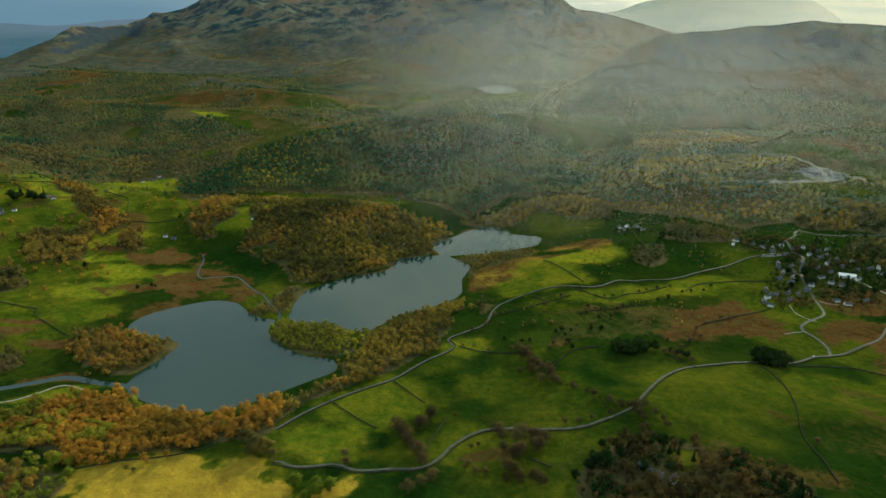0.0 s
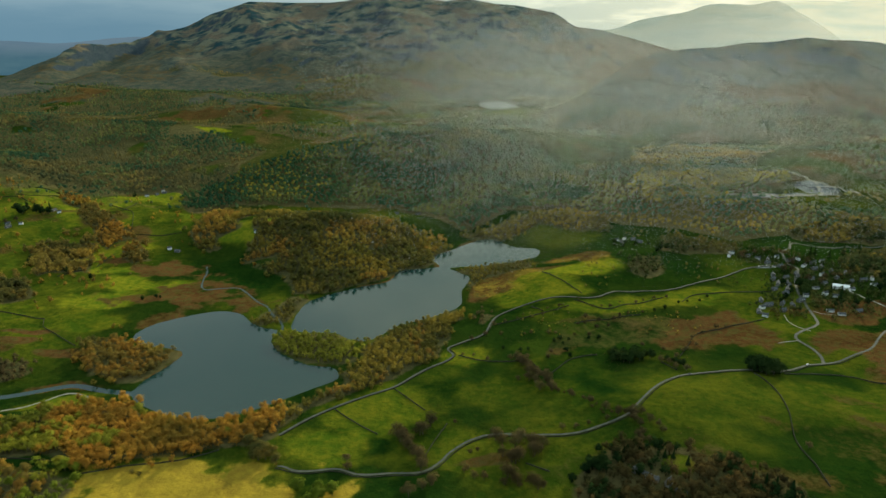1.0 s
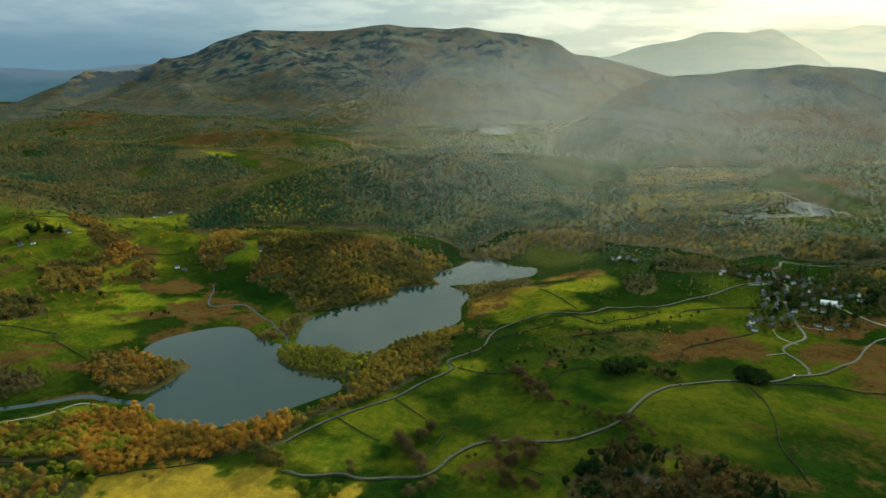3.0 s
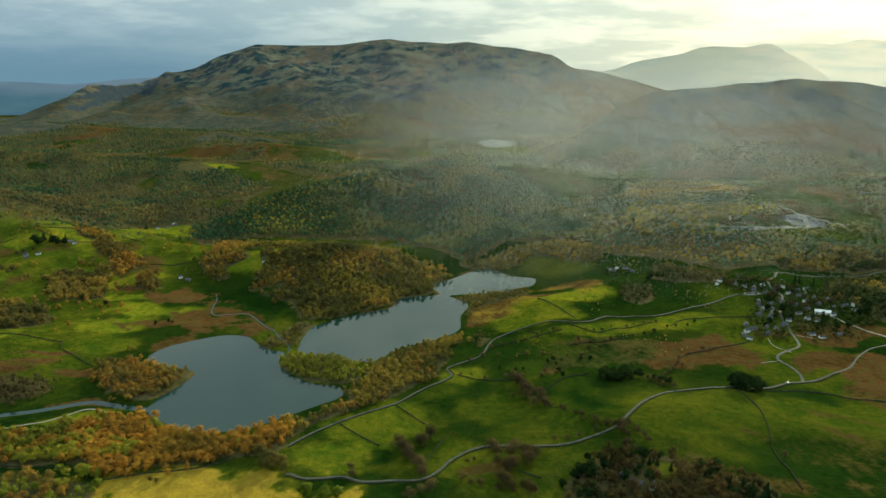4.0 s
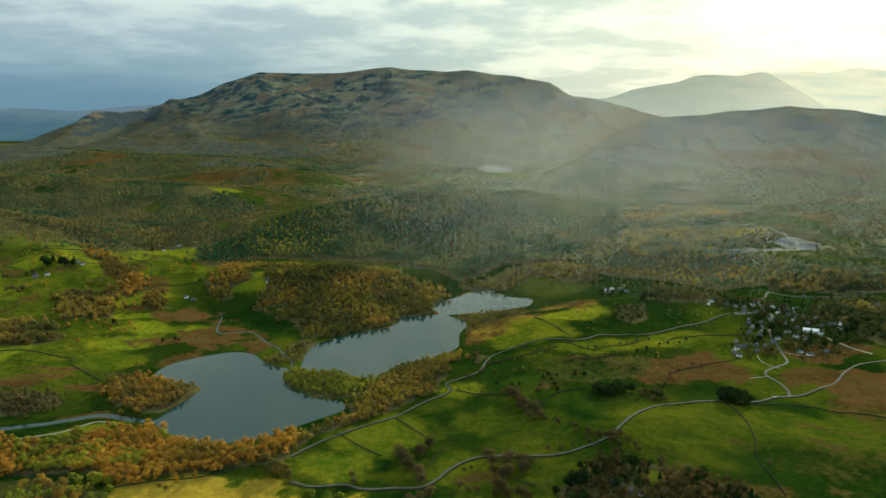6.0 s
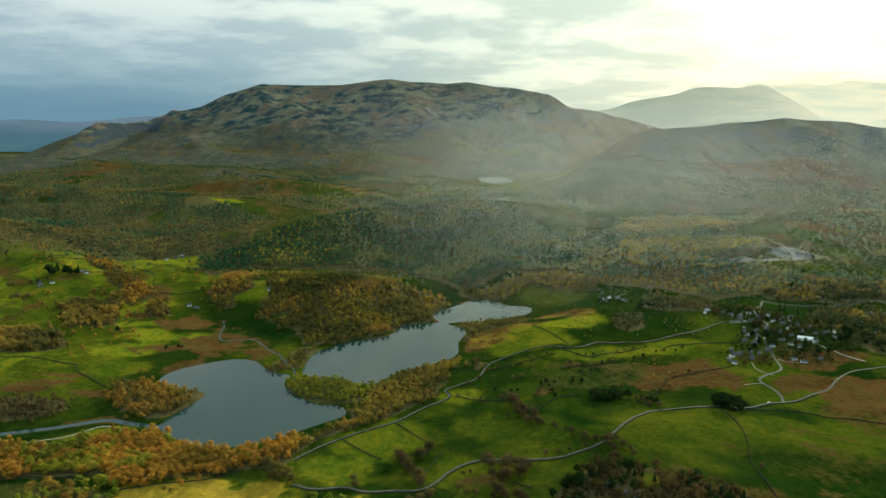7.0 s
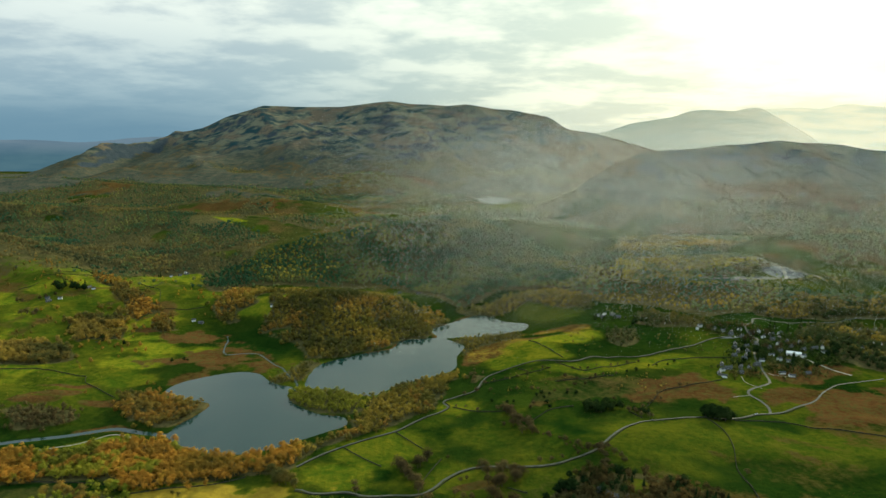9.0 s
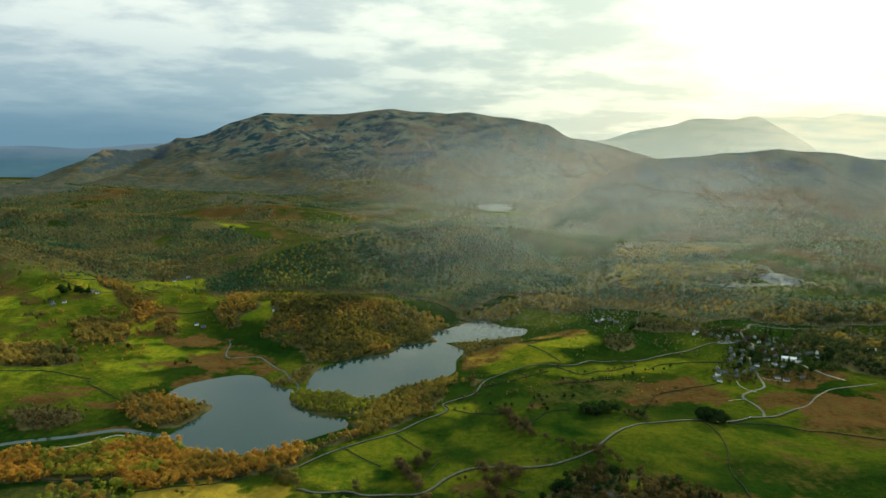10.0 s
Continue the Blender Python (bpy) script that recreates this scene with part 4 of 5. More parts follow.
def clear_of(x, y, road=4.5, shore=1.5):
    """Plan points that stand on dry ground and off the lanes."""
    ok = np.ones(x.shape, bool)
    for line in ROADS.values():
        ok &= line_distance(x, y, line[::3])[0] > road
    near = (y < 1150) & (x < 350)
    d = np.full(x.shape, 99.0)
    if near.any():
        d[near] = lake_distance(x[near], y[near])
    return ok & (d > shore) & (np.hypot(x - 668, y - 1180) > 44)


LEAVES = {"HILLWOOD": HILLWOOD, "SHADEWOOD": SHADEWOOD, "OAK": OAK, "ALDER": ALDER, "GOLDALDER": FRESH_GOLD, "OAKDARK": OAK_DIM, "DARKWOOD": DARKWOOD, "GOLDWOOD": GOLDWOOD, "BARE": BARE, "FRESH": FRESH, "CONIFER": CONIFER, "RUSSET": RUSSET, "VALEWOOD": VALEWOOD, "BIRCH": BIRCH}
# Stands in which a second kind of tree grows: its leaves, how rare it is, the size of its patches.
MIXED = {
    "oak_wood": ("GOLDALDER", 0.40, 30, "oak_wood_greens", "yellow-green trees leafing among the oaks"),
    "knoll_wood": ("RUSSET", 0.06, 60, "knoll_golden_oaks", "golden oaks in the wood on the knoll"),
    "cottage_wood": ("CONIFER", 0.10, 24, "cottage_evergreens", "dark evergreens round the slate cottage"),
    "west_wood": ("BIRCH", 0.18, 140, "west_brown_oaks", "brown oaks in the wood behind the farms"),
    "slope_wood": ("ALDER", 0.06, 110, "slope_birches", "olive birches in the wood on the valley side"),
    "lakeside_wood": ("RUSSET", 0.22, 30, "lakeside_oaks", "golden oaks in the carr wood by the lane"),
    "river_wood": ("RUSSET", 0.20, 22, "river_golden_oaks", "golden oaks where the river leaves the lake"),
    "larch_wood": ("DARKWOOD", -0.02, 60, "larch_wood_greens", "dark broadleaves among the yellow larches"),
    "village_trees": ("ALDER", 0.34, 40, "village_alders", "olive trees leafing round the village edge"),
    "village_wood": ("ALDER", 0.25, 50, "village_wood_alders", "olive trees in the wood above the road"),
    "corner_wood": ("RUSSET", 0.10, 16, "corner_oaks", "bronze oaks at the field corner"),
    "fell_foot_wood": ("BIRCH", 0.2, 150, "fell_foot_oaks", "brown oaks along the foot of the fell"),
}
for name, (pts, gap, tall, level, leaf, label) in WOODS.items():
    x, y = scattered(np.array(pts, float), gap * 0.82)
    ok = clear_of(x, y)
    if name == "cottage_wood":
        ok &= (np.hypot((x - 141) * 0.7 + (y - 412) * 0.7, ((y - 412) * 0.7 - (x - 141) * 0.7) * 0.55) > 6.5) & (np.hypot(x - 160, y - 426) > 10)
    ok &= (np.hypot(x + 632, (y - 1690) * 0.7) > 50) & (np.hypot(x + 520, y - 1200) > 30) & (np.hypot((x + 275) / 1.6, y - 950) + 14 * fbm(x, y, 22, 2, 90) > 13)
    ok &= (np.hypot(x - 598, y - 790) > 13) & (np.hypot((x - 618) / 2.2, y - 858) > 9)
    ok &= (glades(x, y) < 0.5) & (openings(x, y) < 0.5)
    x, y = x[ok], y[ok]
    if name in MIXED:
        leaf2, share, size, name2, label2 = MIXED[name]
        other = fbm(x, y, size, 3, 97) + rng.normal(0, 0.09, len(x)) > share
        stand(name2, x[other], y[other], rng.uniform(*tall, other.sum()), LEVELS[level], LEAVES[leaf2], label2)
        x, y = x[~other], y[~other]
    stand(name, x, y, rng.uniform(*tall, len(x)), LEVELS[level], LEAVES[leaf], label)

# gardens and hedges between the houses
x, y = scattered(np.array([(335, 700), (345, 672), (440, 670), (530, 740), (520, 830), (440, 880), (375, 875), (400, 800), (370, 745)], float), 5.8)
ok = clear_of(x, y, 5.0)
for hx, hy in VILLAGE:
    ok &= np.hypot(x - hx, y - hy) > 5.5
x, y = x[ok], y[ok]
green = fbm(x, y, 30, 2, 96) > -0.15
stand("garden_trees", x[green], y[green], rng.uniform(2.5, 8.0, green.sum()), LEVELS[1], VALEWOOD, "dark green garden trees between the village houses")
stand("garden_thickets", x[~green], y[~green], rng.uniform(2.5, 6.5, (~green).sum()), LEVELS[1], VALEWOOD, "dark garden thickets between the village houses")

# the wooded further valley
x, y = scattered(np.array([(-1900, 1080), (1900, 1080), (2300, 3200), (-2400, 3200)], float), 13.5)
z = ground(x, y)
ok = (rng.uniform(0, 1, len(x)) < far_woods(x, y, z) * (1 - 0.5 * smooth(2000, 2600, y))) & (np.hypot(x - 668, y - 1180) > 60)
x, y = x[ok], y[ok]
gold = fbm(x, y, 240, 3, 95) + rng.normal(0, 0.05, len(x)) > 0.18
stand("valley_wood", x[~gold], y[~gold], rng.uniform(8, 13, (~gold).sum()), LEVELS[2], DARKWOOD, "dark woods over the further valley", "woods")
stand("valley_birches", x[gold], y[gold], rng.uniform(7, 11, gold.sum()), LEVELS[2], BIRCH, "golden brown birches in the further valley", "woods")
# gold crowns along the flank of the central hill, sunlight put into their leaf colour
x, y = scattered(np.array([(-370, 1160), (-230, 1165), (-215, 1260), (-300, 1330), (-100, 1450), (-200, 1440), (-400, 1330), (-430, 1230)], float), 13.0)
stand("hill_larches", x, y, rng.uniform(9, 12, len(x)), LEVELS[2], GOLDWOOD, "yellow larches on the flank of the hill", "woods")
# thorn bushes and small trees dotted over the hill pasture
x, y = scattered(np.array([(-420, 560), (-330, 700), (-330, 860), (-430, 1150), (-900, 1250), (-900, 900), (-560, 560)], float), 17.0)
ok = clear_of(x, y) & (fbm(x, y, 80, 3, 99) > 0.16)
x, y = x[ok], y[ok]
stand("hill_scrub", x, y, rng.uniform(3, 8.5, len(x)), LEVELS[1], RUSSET, "scattered thorns over the hill pasture", "bushes")
x, y = scattered(np.array([(55, 600), (240, 610), (320, 680), (420, 800), (250, 900), (420, 920), (250, 1000), (120, 900), (180, 760), (60, 690)], float), 13.0)
ok = clear_of(x, y) & (fbm(x, y, 60, 3, 98) > 0.20)
x, y = x[ok], y[ok]
stand("meadow_scrub", x, y, rng.uniform(1.6, 4.8, len(x)), LEVELS[1], OAK_DIM, "scattered bushes over the valley meadows", "bushes")


# rushes and gorse over the rough pasture
TUFTS = [crown_shape(1, 9, 0.30, 0.2, 0.1, 0.7) for _ in range(4)]
x, y = scattered(np.array([(20, 400), (480, 400), (520, 560), (480, 690), (250, 700), (60, 700), (10, 610), (60, 470)], float), 4.2)
ok = clear_of(x, y, 3.0) & (fbm(x, y, 42, 4, 101) > 0.27)
x, y = x[ok], y[ok]
stand("rush_tufts", x, y, rng.uniform(0.5, 1.3, len(x)), TUFTS, SHADEWOOD, "brown rush tufts over the rough pasture", "rushes")
x, y = scattered(np.array([(100, 652), (175, 668), (230, 690), (225, 700), (160, 682), (95, 664)], float), 4.5)
ok = fbm(x, y, 25, 2, 103) > 0.05
x, y = x[ok], y[ok]
stand("gorse", x, y, rng.uniform(0.8, 1.8, len(x)), TUFTS, GOLDWOOD, "yellow flowering gorse on the meadow bank", "bushes")
x, y = scattered(np.array([(-470, 560), (-400, 700), (-340, 850), (-480, 1150), (-900, 1250), (-900, 900), (-600, 600)], float), 9.0)
ok = clear_of(x, y, 3.0) & (fbm(x, y, 60, 4, 105) > 0.25)
x, y = x[ok], y[ok]
stand("bracken_tufts", x, y, rng.uniform(0.8, 2.4, len(x)), TUFTS, OAK_DIM, "brown bracken and thorn tufts on hill pasture", "bushes")


def part(name, mesh, parent, label=""):
    ob = new(name, mesh)
    ob.parent = parent
    return tagged(ob, label) if label else ob


def tree_model(name, kind, lumps, count, size, leaf, label, spread=0.32, base=0.32, cores=0.85, thin=1.0):
    """One tree of unit height: a trunk with limbs, and a crown of leaf sprays."""
    v, t = crown_shape(lumps, count, size, spread, base, cores, thin)
    limbs = [stem(0.55, 0.030, 0.012, 7)]
    for k in range(5):
        a, lean = k * 1.256 + rng.uniform(-0.3, 0.3), rng.uniform(0.5, 0.9)
        lv, lt = stem(0.38, 0.014, 0.004, 4)
        m = np.array(Matrix.Rotation(a, 3, "Z") @ Matrix.Rotation(lean, 3, "Y"))
        limbs.append((lv @ m.T + (0, 0, rng.uniform(0.22, 0.42)), lt))
    root = new(name)
    part("trunk", mesh_from("trunk", *joined(limbs), BARK, True), root)
    crown = part("crown", mesh_from("crown", v, t, leaf, True), root)
    d = v - (0, 0, 0.40)
    d = d / (np.linalg.norm(d, axis=1)[:, None] + 1e-9) + rng.normal(0, 0.25, v.shape)
    face_out(crown.data, d / np.linalg.norm(d, axis=1)[:, None])
    return tagged(root, label, "tree", kind=kind)


def conifer_model(name, label):
    """A dark spire: whorls of drooping boughs round a straight stem."""
    bits = []
    for k in range(13):
        z, r = 0.08 + 0.068 * k, 0.27 * (1 - k / 13.5) + 0.018
        m = 11
        a = np.linspace(0, 2 * math.pi, m, endpoint=False) + rng.uniform(0, 1)
        rr = r * rng.uniform(0.65, 1.15, m)
        tips = np.stack([rr * np.cos(a), rr * np.sin(a), z - 0.05 + 0 * a], 1)
        left = np.stack([0.55 * rr * np.cos(a - 0.32), 0.55 * rr * np.sin(a - 0.32), z + 0.02 + 0 * a], 1)
        right = np.stack([0.55 * rr * np.cos(a + 0.32), 0.55 * rr * np.sin(a + 0.32), z + 0.02 + 0 * a], 1)
        top = np.tile((0, 0, z + 0.09), (m, 1))
        v = np.concatenate([tips, left, right, top])
        i = np.arange(m)
        bits.append((v, np.concatenate([np.stack([i, i + m, i + 3 * m], 1), np.stack([i, i + 3 * m, i + 2 * m], 1)])))
    root = new(name)
    part("trunk", mesh_from("trunk", *stem(0.9, 0.022, 0.004, 6), BARK, True), root)
    part("crown", mesh_from("crown", *joined(bits), CONIFER), root)
    return tagged(root, label, "tree")


MODELS = {
    "bare": [tree_model("bare_tree", "", 14, 900, 0.050, BARE, "leafless purple-brown field tree", 0.34, 0.30, 0.12, 0.22) for _ in range(3)],
    "oak": [tree_model("oak_tree", "", 13, 1300, 0.032, OAK_DIM, "budding golden-brown oak in pasture", 0.34, 0.28, 0.35) for _ in range(2)],
    "fresh": [tree_model("green_tree", "", 13, 1300, 0.035, FRESH, "spreading tree in fresh green leaf", 0.34, 0.24, 0.5) for _ in range(2)],
    "dark": [tree_model("dark_tree", "", 13, 1300, 0.035, CONIFER, "dense dark evergreen tree", 0.30, 0.20, 0.55) for _ in range(2)],
    "conifer": [conifer_model("conifer", "tall dark spire of a conifer") for _ in range(2)],
}
GROUPS = {"bare": "field trees", "oak": "pasture oaks", "fresh": "green trees", "dark": "evergreen clumps", "conifer": "conifers"}


used = set()


def plant(kind, x, y, height):
    model = MODELS[kind][int(rng.integers(len(MODELS[kind])))]
    z = float(ground(np.array([float(x)]), np.array([float(y)]))[0])
    m = pose(x, y, z - 0.15, 0, 0, rng.uniform(0, 360))
    size = height * rng.uniform(0.95, 1.15)
    if model.name in used:
        ob = copy_thing(model, m)
    else:
        used.add(model.name)
        ob = model
        ob.matrix_basis = m
    ob.scale = (size, size, height)
    tagged(ob, group=GROUPS[kind])


def row_of(kind, pts, gap, tall, jitter=4.0):
    line = spline(pts, gap)
    for p in line[:, :2]:
        plant(kind, p[0] + rng.uniform(-jitter, jitter), p[1] + rng.uniform(-jitter, jitter), rng.uniform(*tall))


# field trees and hedgerow lines on the pasture
row_of("bare", [(68, 592), (79, 564), (87, 540)], 3.4, (8, 12), 6.0)
row_of("bare", [(92, 538), (113, 517), (127, 496), (147, 487)], 3.2, (3.0, 8.5), 3.0)
row_of("bare", [(147, 486), (143, 465), (144, 448)], 4.0, (4, 8), 3.0)
row_of("bare", [(-28, 478), (-20, 482), (-9, 498)], 5.0, (9, 13), 2.5)
row_of("bare", [(-26, 416), (-18, 421), (-8, 424)], 5.0, (8, 12), 3.0)
row_of("bare", [(43, 430), (58, 423), (66, 418)], 5.0, (9, 13), 3.5)
row_of("dark", [(107, 625), (112, 628), (116, 595)], 9.0, (4, 6), 2.0)
row_of("dark", [(209, 577), (203, 580), (214, 572)], 4.5, (5, 8), 2.0)
row_of("dark", [(-657, 1026), (-664, 1030), (-624, 1034), (-617, 1030)], 7.0, (12, 16), 4.0)
row_of("bare", [(-640, 905), (-630, 915), (-620, 905)], 7.0, (8, 11), 5.0)
row_of("dark", [(-554, 869), (-548, 860), (-447, 813)], 30.0, (6, 9), 4.0)
row_of("dark", [(-352, 748), (-340, 752), (-334, 758)], 5.0, (4, 7), 4.0)
row_of("dark", [(186, 422), (199, 425), (192, 418)], 5.0, (9, 12), 3.0)
row_of("dark", [(100, 432), (117, 432), (86, 423)], 7.0, (8, 11), 4.0)
row_of("oak", [(-293, 431), (-300, 438), (-328, 438)], 8.0, (8, 11), 3.0)
row_of("bare", [(-33, 484), (-27, 470), (-21, 455), (-15, 444)], 4.2, (9, 13.5), 4.5)
row_of("bare", [(40, 472), (52, 468), (66, 466), (72, 460), (62, 452), (48, 446), (44, 458)], 4.5, (10, 14), 4.0)
row_of("bare", [(88, 478), (112, 482), (134, 492)], 9, (4, 7), 2.0)
row_of("bare", [(148, 490), (154, 476), (160, 462)], 6, (5, 8), 2.0)
row_of("bare", [(198, 578), (207, 568), (214, 560)], 6, (6, 8), 2.0)
row_of("bare", [(10, 436), (30, 430), (50, 424), (70, 418)], 9, (5, 8), 4.0)
for cx, cy, a, b, low, high in ((171, 589, 21, 11, 9, 14), (278, 554, 16, 9, 12, 17)):
    for k in range(16):
        r, turn = math.sqrt((k + 0.5) / 16), k * 2.4
        plant("dark", cx + a * r * math.cos(turn), cy + b * r * math.sin(turn), rng.uniform(low, high) * (1.1 - 0.35 * r))
row_of("oak", [(-146, 470), (-136, 464), (-128, 458), (-140, 458), (-132, 452), (-123, 450)], 5, (9, 13), 2.5)
row_of("fresh", [(-100, 418), (-88, 420), (-78, 416), (-92, 408)], 6.5, (9, 12), 2.0)
row_of("fresh", [(-275, 446), (-262, 440), (-256, 432)], 6, (8, 11), 2.0)
row_of("bare", [(-72, 452), (-68, 444)], 7, (6, 8), 1.5)
row_of("oak", [(-222, 438), (-214, 436)], 8, (3, 5), 1.5)
row_of("conifer", [(200, 404), (206, 400), (213, 398), (219, 392)], 5, (10, 14), 1.5)
row_of("conifer", [(128, 444), (150, 436), (168, 428)], 9, (6, 9), 3.0)
row_of("dark", [(100, 440), (120, 448), (140, 444), (160, 440)], 8, (5, 8), 3.0)
for x_, y_, h_ in ((19, 460, 5), (16, 441, 5.5), (24, 462, 5), (256, 441, 6), (8, 500, 4)):
    plant("bare", x_, y_, h_)
# small thorns and ashes along the field walls
for line in ([(14, 612), (41, 596), (73, 591)], [(54, 675), (89, 682), (135, 697)], [(134, 660), (175, 676), (209, 685)], [(144, 715), (174, 699), (211, 716), (250, 734)],
             [(217, 588), (236, 615), (253, 639), (284, 648)], [(100, 640), (120, 630), (145, 640), (170, 655)], [(30, 640), (60, 650), (90, 640)],
             [(190, 620), (205, 600), (212, 585)], [(60, 560), (75, 575), (100, 600)]):
    row_of("bare", line, 11.0, (3.0, 6.5), 5.0)
for line in ([(110, 610), (125, 622), (150, 628)], [(60, 620), (80, 606)], [(230, 700), (262, 712), (300, 730)], [(240, 905), (300, 905), (340, 885)]):
    row_of("dark", line, 12.0, (3.0, 6.0), 5.0)
# trees among the houses
row_of("dark", [(402, 722), (410, 733), (414, 744), (418, 756), (408, 748)], 5, (9, 14), 4.0)
row_of("conifer", [(404, 722), (412, 735), (418, 748), (422, 758)], 9, (12, 16), 4.0)
row_of("conifer", [(445, 720), (450, 730), (446, 742)], 8, (10, 13), 3.0)
row_of("conifer", [(515, 862), (535, 870), (560, 880)], 12, (12, 18), 5.0)
row_of("conifer", [(480, 850), (492, 862)], 9, (12, 17), 4.0)
row_of("dark", [(372, 712), (384, 722), (396, 745), (404, 765)], 9, (6, 9), 4.0)
row_of("dark", [(425, 705), (440, 712), (455, 706), (470, 712)], 9, (6, 9), 4.0)
row_of("bare", [(428, 770), (446, 770), (466, 776), (486, 782)], 8, (7, 10), 5.0)
row_of("bare", [(420, 795), (432, 812), (446, 828), (470, 830)], 9, (7, 10), 5.0)
row_of("bare", [(386, 850), (402, 862), (425, 862), (445, 856)], 9, (7, 10), 5.0)
row_of("dark", [(500, 735), (512, 750), (520, 768)], 7, (9, 13), 4.0)
row_of("dark", [(284, 880), (300, 885), (312, 890)], 8, (8, 12), 4.0)
row_of("dark", [(240, 922), (252, 918), (266, 908)], 10, (6, 9), 4.0)
row_of("conifer", [(-628, 1052), (-640, 1046), (-660, 1040)], 9, (12, 16), 4.0)
row_of("bare", [(-650, 1000), (-672, 985), (-690, 970)], 10, (8, 11), 5.0)
row_of("conifer", [(-548, 1180), (-556, 1190)], 8, (10, 13), 3.0)


# ---------------------------------------------------------------- walls and houses
def stone_wall(pts, high=1.0, thick=0.5, name="dry_stone_wall", label="long dry stone field wall with shade put into its colour"):
    """A wall with a ragged coping that follows the ground."""
    line = spline(pts, 2.0)[:, :2]
    t = np.gradient(line, axis=0)
    nrm = np.stack([-t[:, 1], t[:, 0]], 1) / (np.hypot(*t.T)[:, None] + 1e-9)
    z = ground(line[:, 0], line[:, 1])
    top = z + high * rng.uniform(0.8, 1.15, len(z))
    a, b = line - nrm * thick / 2, line + nrm * thick / 2
    ring = np.stack([np.c_[a * 1.0, z - 0.4], np.c_[a * 0.8 + b * 0.2, top], np.c_[a * 0.2 + b * 0.8, top - 0.05], np.c_[b, z - 0.4]], 1)
    m = len(line)
    k = np.arange(m * 4).reshape(m, 4)
    quads = np.stack([k[:-1, :-1], k[:-1, 1:], k[1:, 1:], k[1:, :-1]], -1).reshape(-1, 4)
    ends = np.array([k[0], k[-1][::-1]])
    ob = new(name, mesh_from(name, ring.reshape(-1, 3), np.concatenate([quads, ends]), DRY_STONE))
    return tagged(ob, label, "wall", "field walls")


for pts in ([(-44, 553), (-30, 536), (-16, 519)], [(-91, 521), (-68, 498), (-52, 485)], [(14, 612), (41, 596), (73, 591)],
            [(82, 584), (93, 565), (118, 590), (143, 596)], [(197, 578), (206, 562)],
            [(294, 550), (330, 550), (354, 548), (371, 537), (400, 520), (440, 500)],
            [(265, 545), (270, 517), (264, 485), (252, 448), (250, 421), (248, 400)], [(58, 445), (73, 433)],
            [(122, 806), (146, 758), (157, 735)], [(-431, 693), (-418, 672), (-367, 635)], [(54, 675), (89, 682), (135, 697)],
            [(266, 720), (287, 742), (321, 741), (372, 735)], [(144, 715), (174, 699), (211, 716), (250, 734)], [(134, 660), (175, 676), (209, 685)],
            [(96, 708), (107, 692)], [(-720, 1078), (-684, 1081), (-637, 1048)], [(-697, 1138), (-663, 1139), (-616, 1105)],
            [(-556, 1074), (-524, 1076), (-519, 1120)], [(-464, 974), (-426, 965), (-389, 975)], [(-482, 810), (-464, 840)], [(-455, 853), (-453, 900)],
            [(-728, 1027), (-707, 1055)], [(217, 588), (236, 615), (253, 639), (284, 648), (335, 672)],
            [(-17, 446), (-11, 468), (2, 499)], [(-355, 457), (-312, 456), (-285, 453)], [(-259, 438), (-234, 446), (-195, 453), (-169, 466)],
            [(-560, 1110), (-500, 1060), (-470, 990)], [(-700, 1090), (-640, 1120), (-580, 1180)], [(-540, 690), (-480, 700), (-431, 693)]):
    stone_wall(pts)


def beside(line, side):
    t = np.gradient(line[:, :2], axis=0)
    nrm = np.stack([-t[:, 1], t[:, 0]], 1) / (np.hypot(*t.T)[:, None] + 1e-9)
    return (line[:, :2] + nrm * side)[::3]


stone_wall(beside(ROADS["road_lakeside"], -2.0)[:100], 0.9, 0.5, label="dry stone wall between lane and green pasture")
stone_wall(beside(ROADS["road_fields"], -2.6)[:60], 0.8, 0.5, label="low dry stone wall along the field lane")


def box(bm, x0, x1, y0, y1, z0, z1):
    v = [bm.verts.new((x, y, z)) for z in (z0, z1) for x, y in ((x0, y0), (x1, y0), (x1, y1), (x0, y1))]
    for f in ((3, 2, 1, 0), (4, 5, 6, 7), (0, 1, 5, 4), (1, 2, 6, 5), (2, 3, 7, 6), (3, 0, 4, 7)):
        bm.faces.new([v[k] for k in f])


def solid(name, mat, parent, build, label=""):
    bm = bmesh.new()
    build(bm)
    me = bpy.data.meshes.new(name)
    bm.to_mesh(me), bm.free()
    me.materials.append(mat)
    return part(name, me, parent, label)


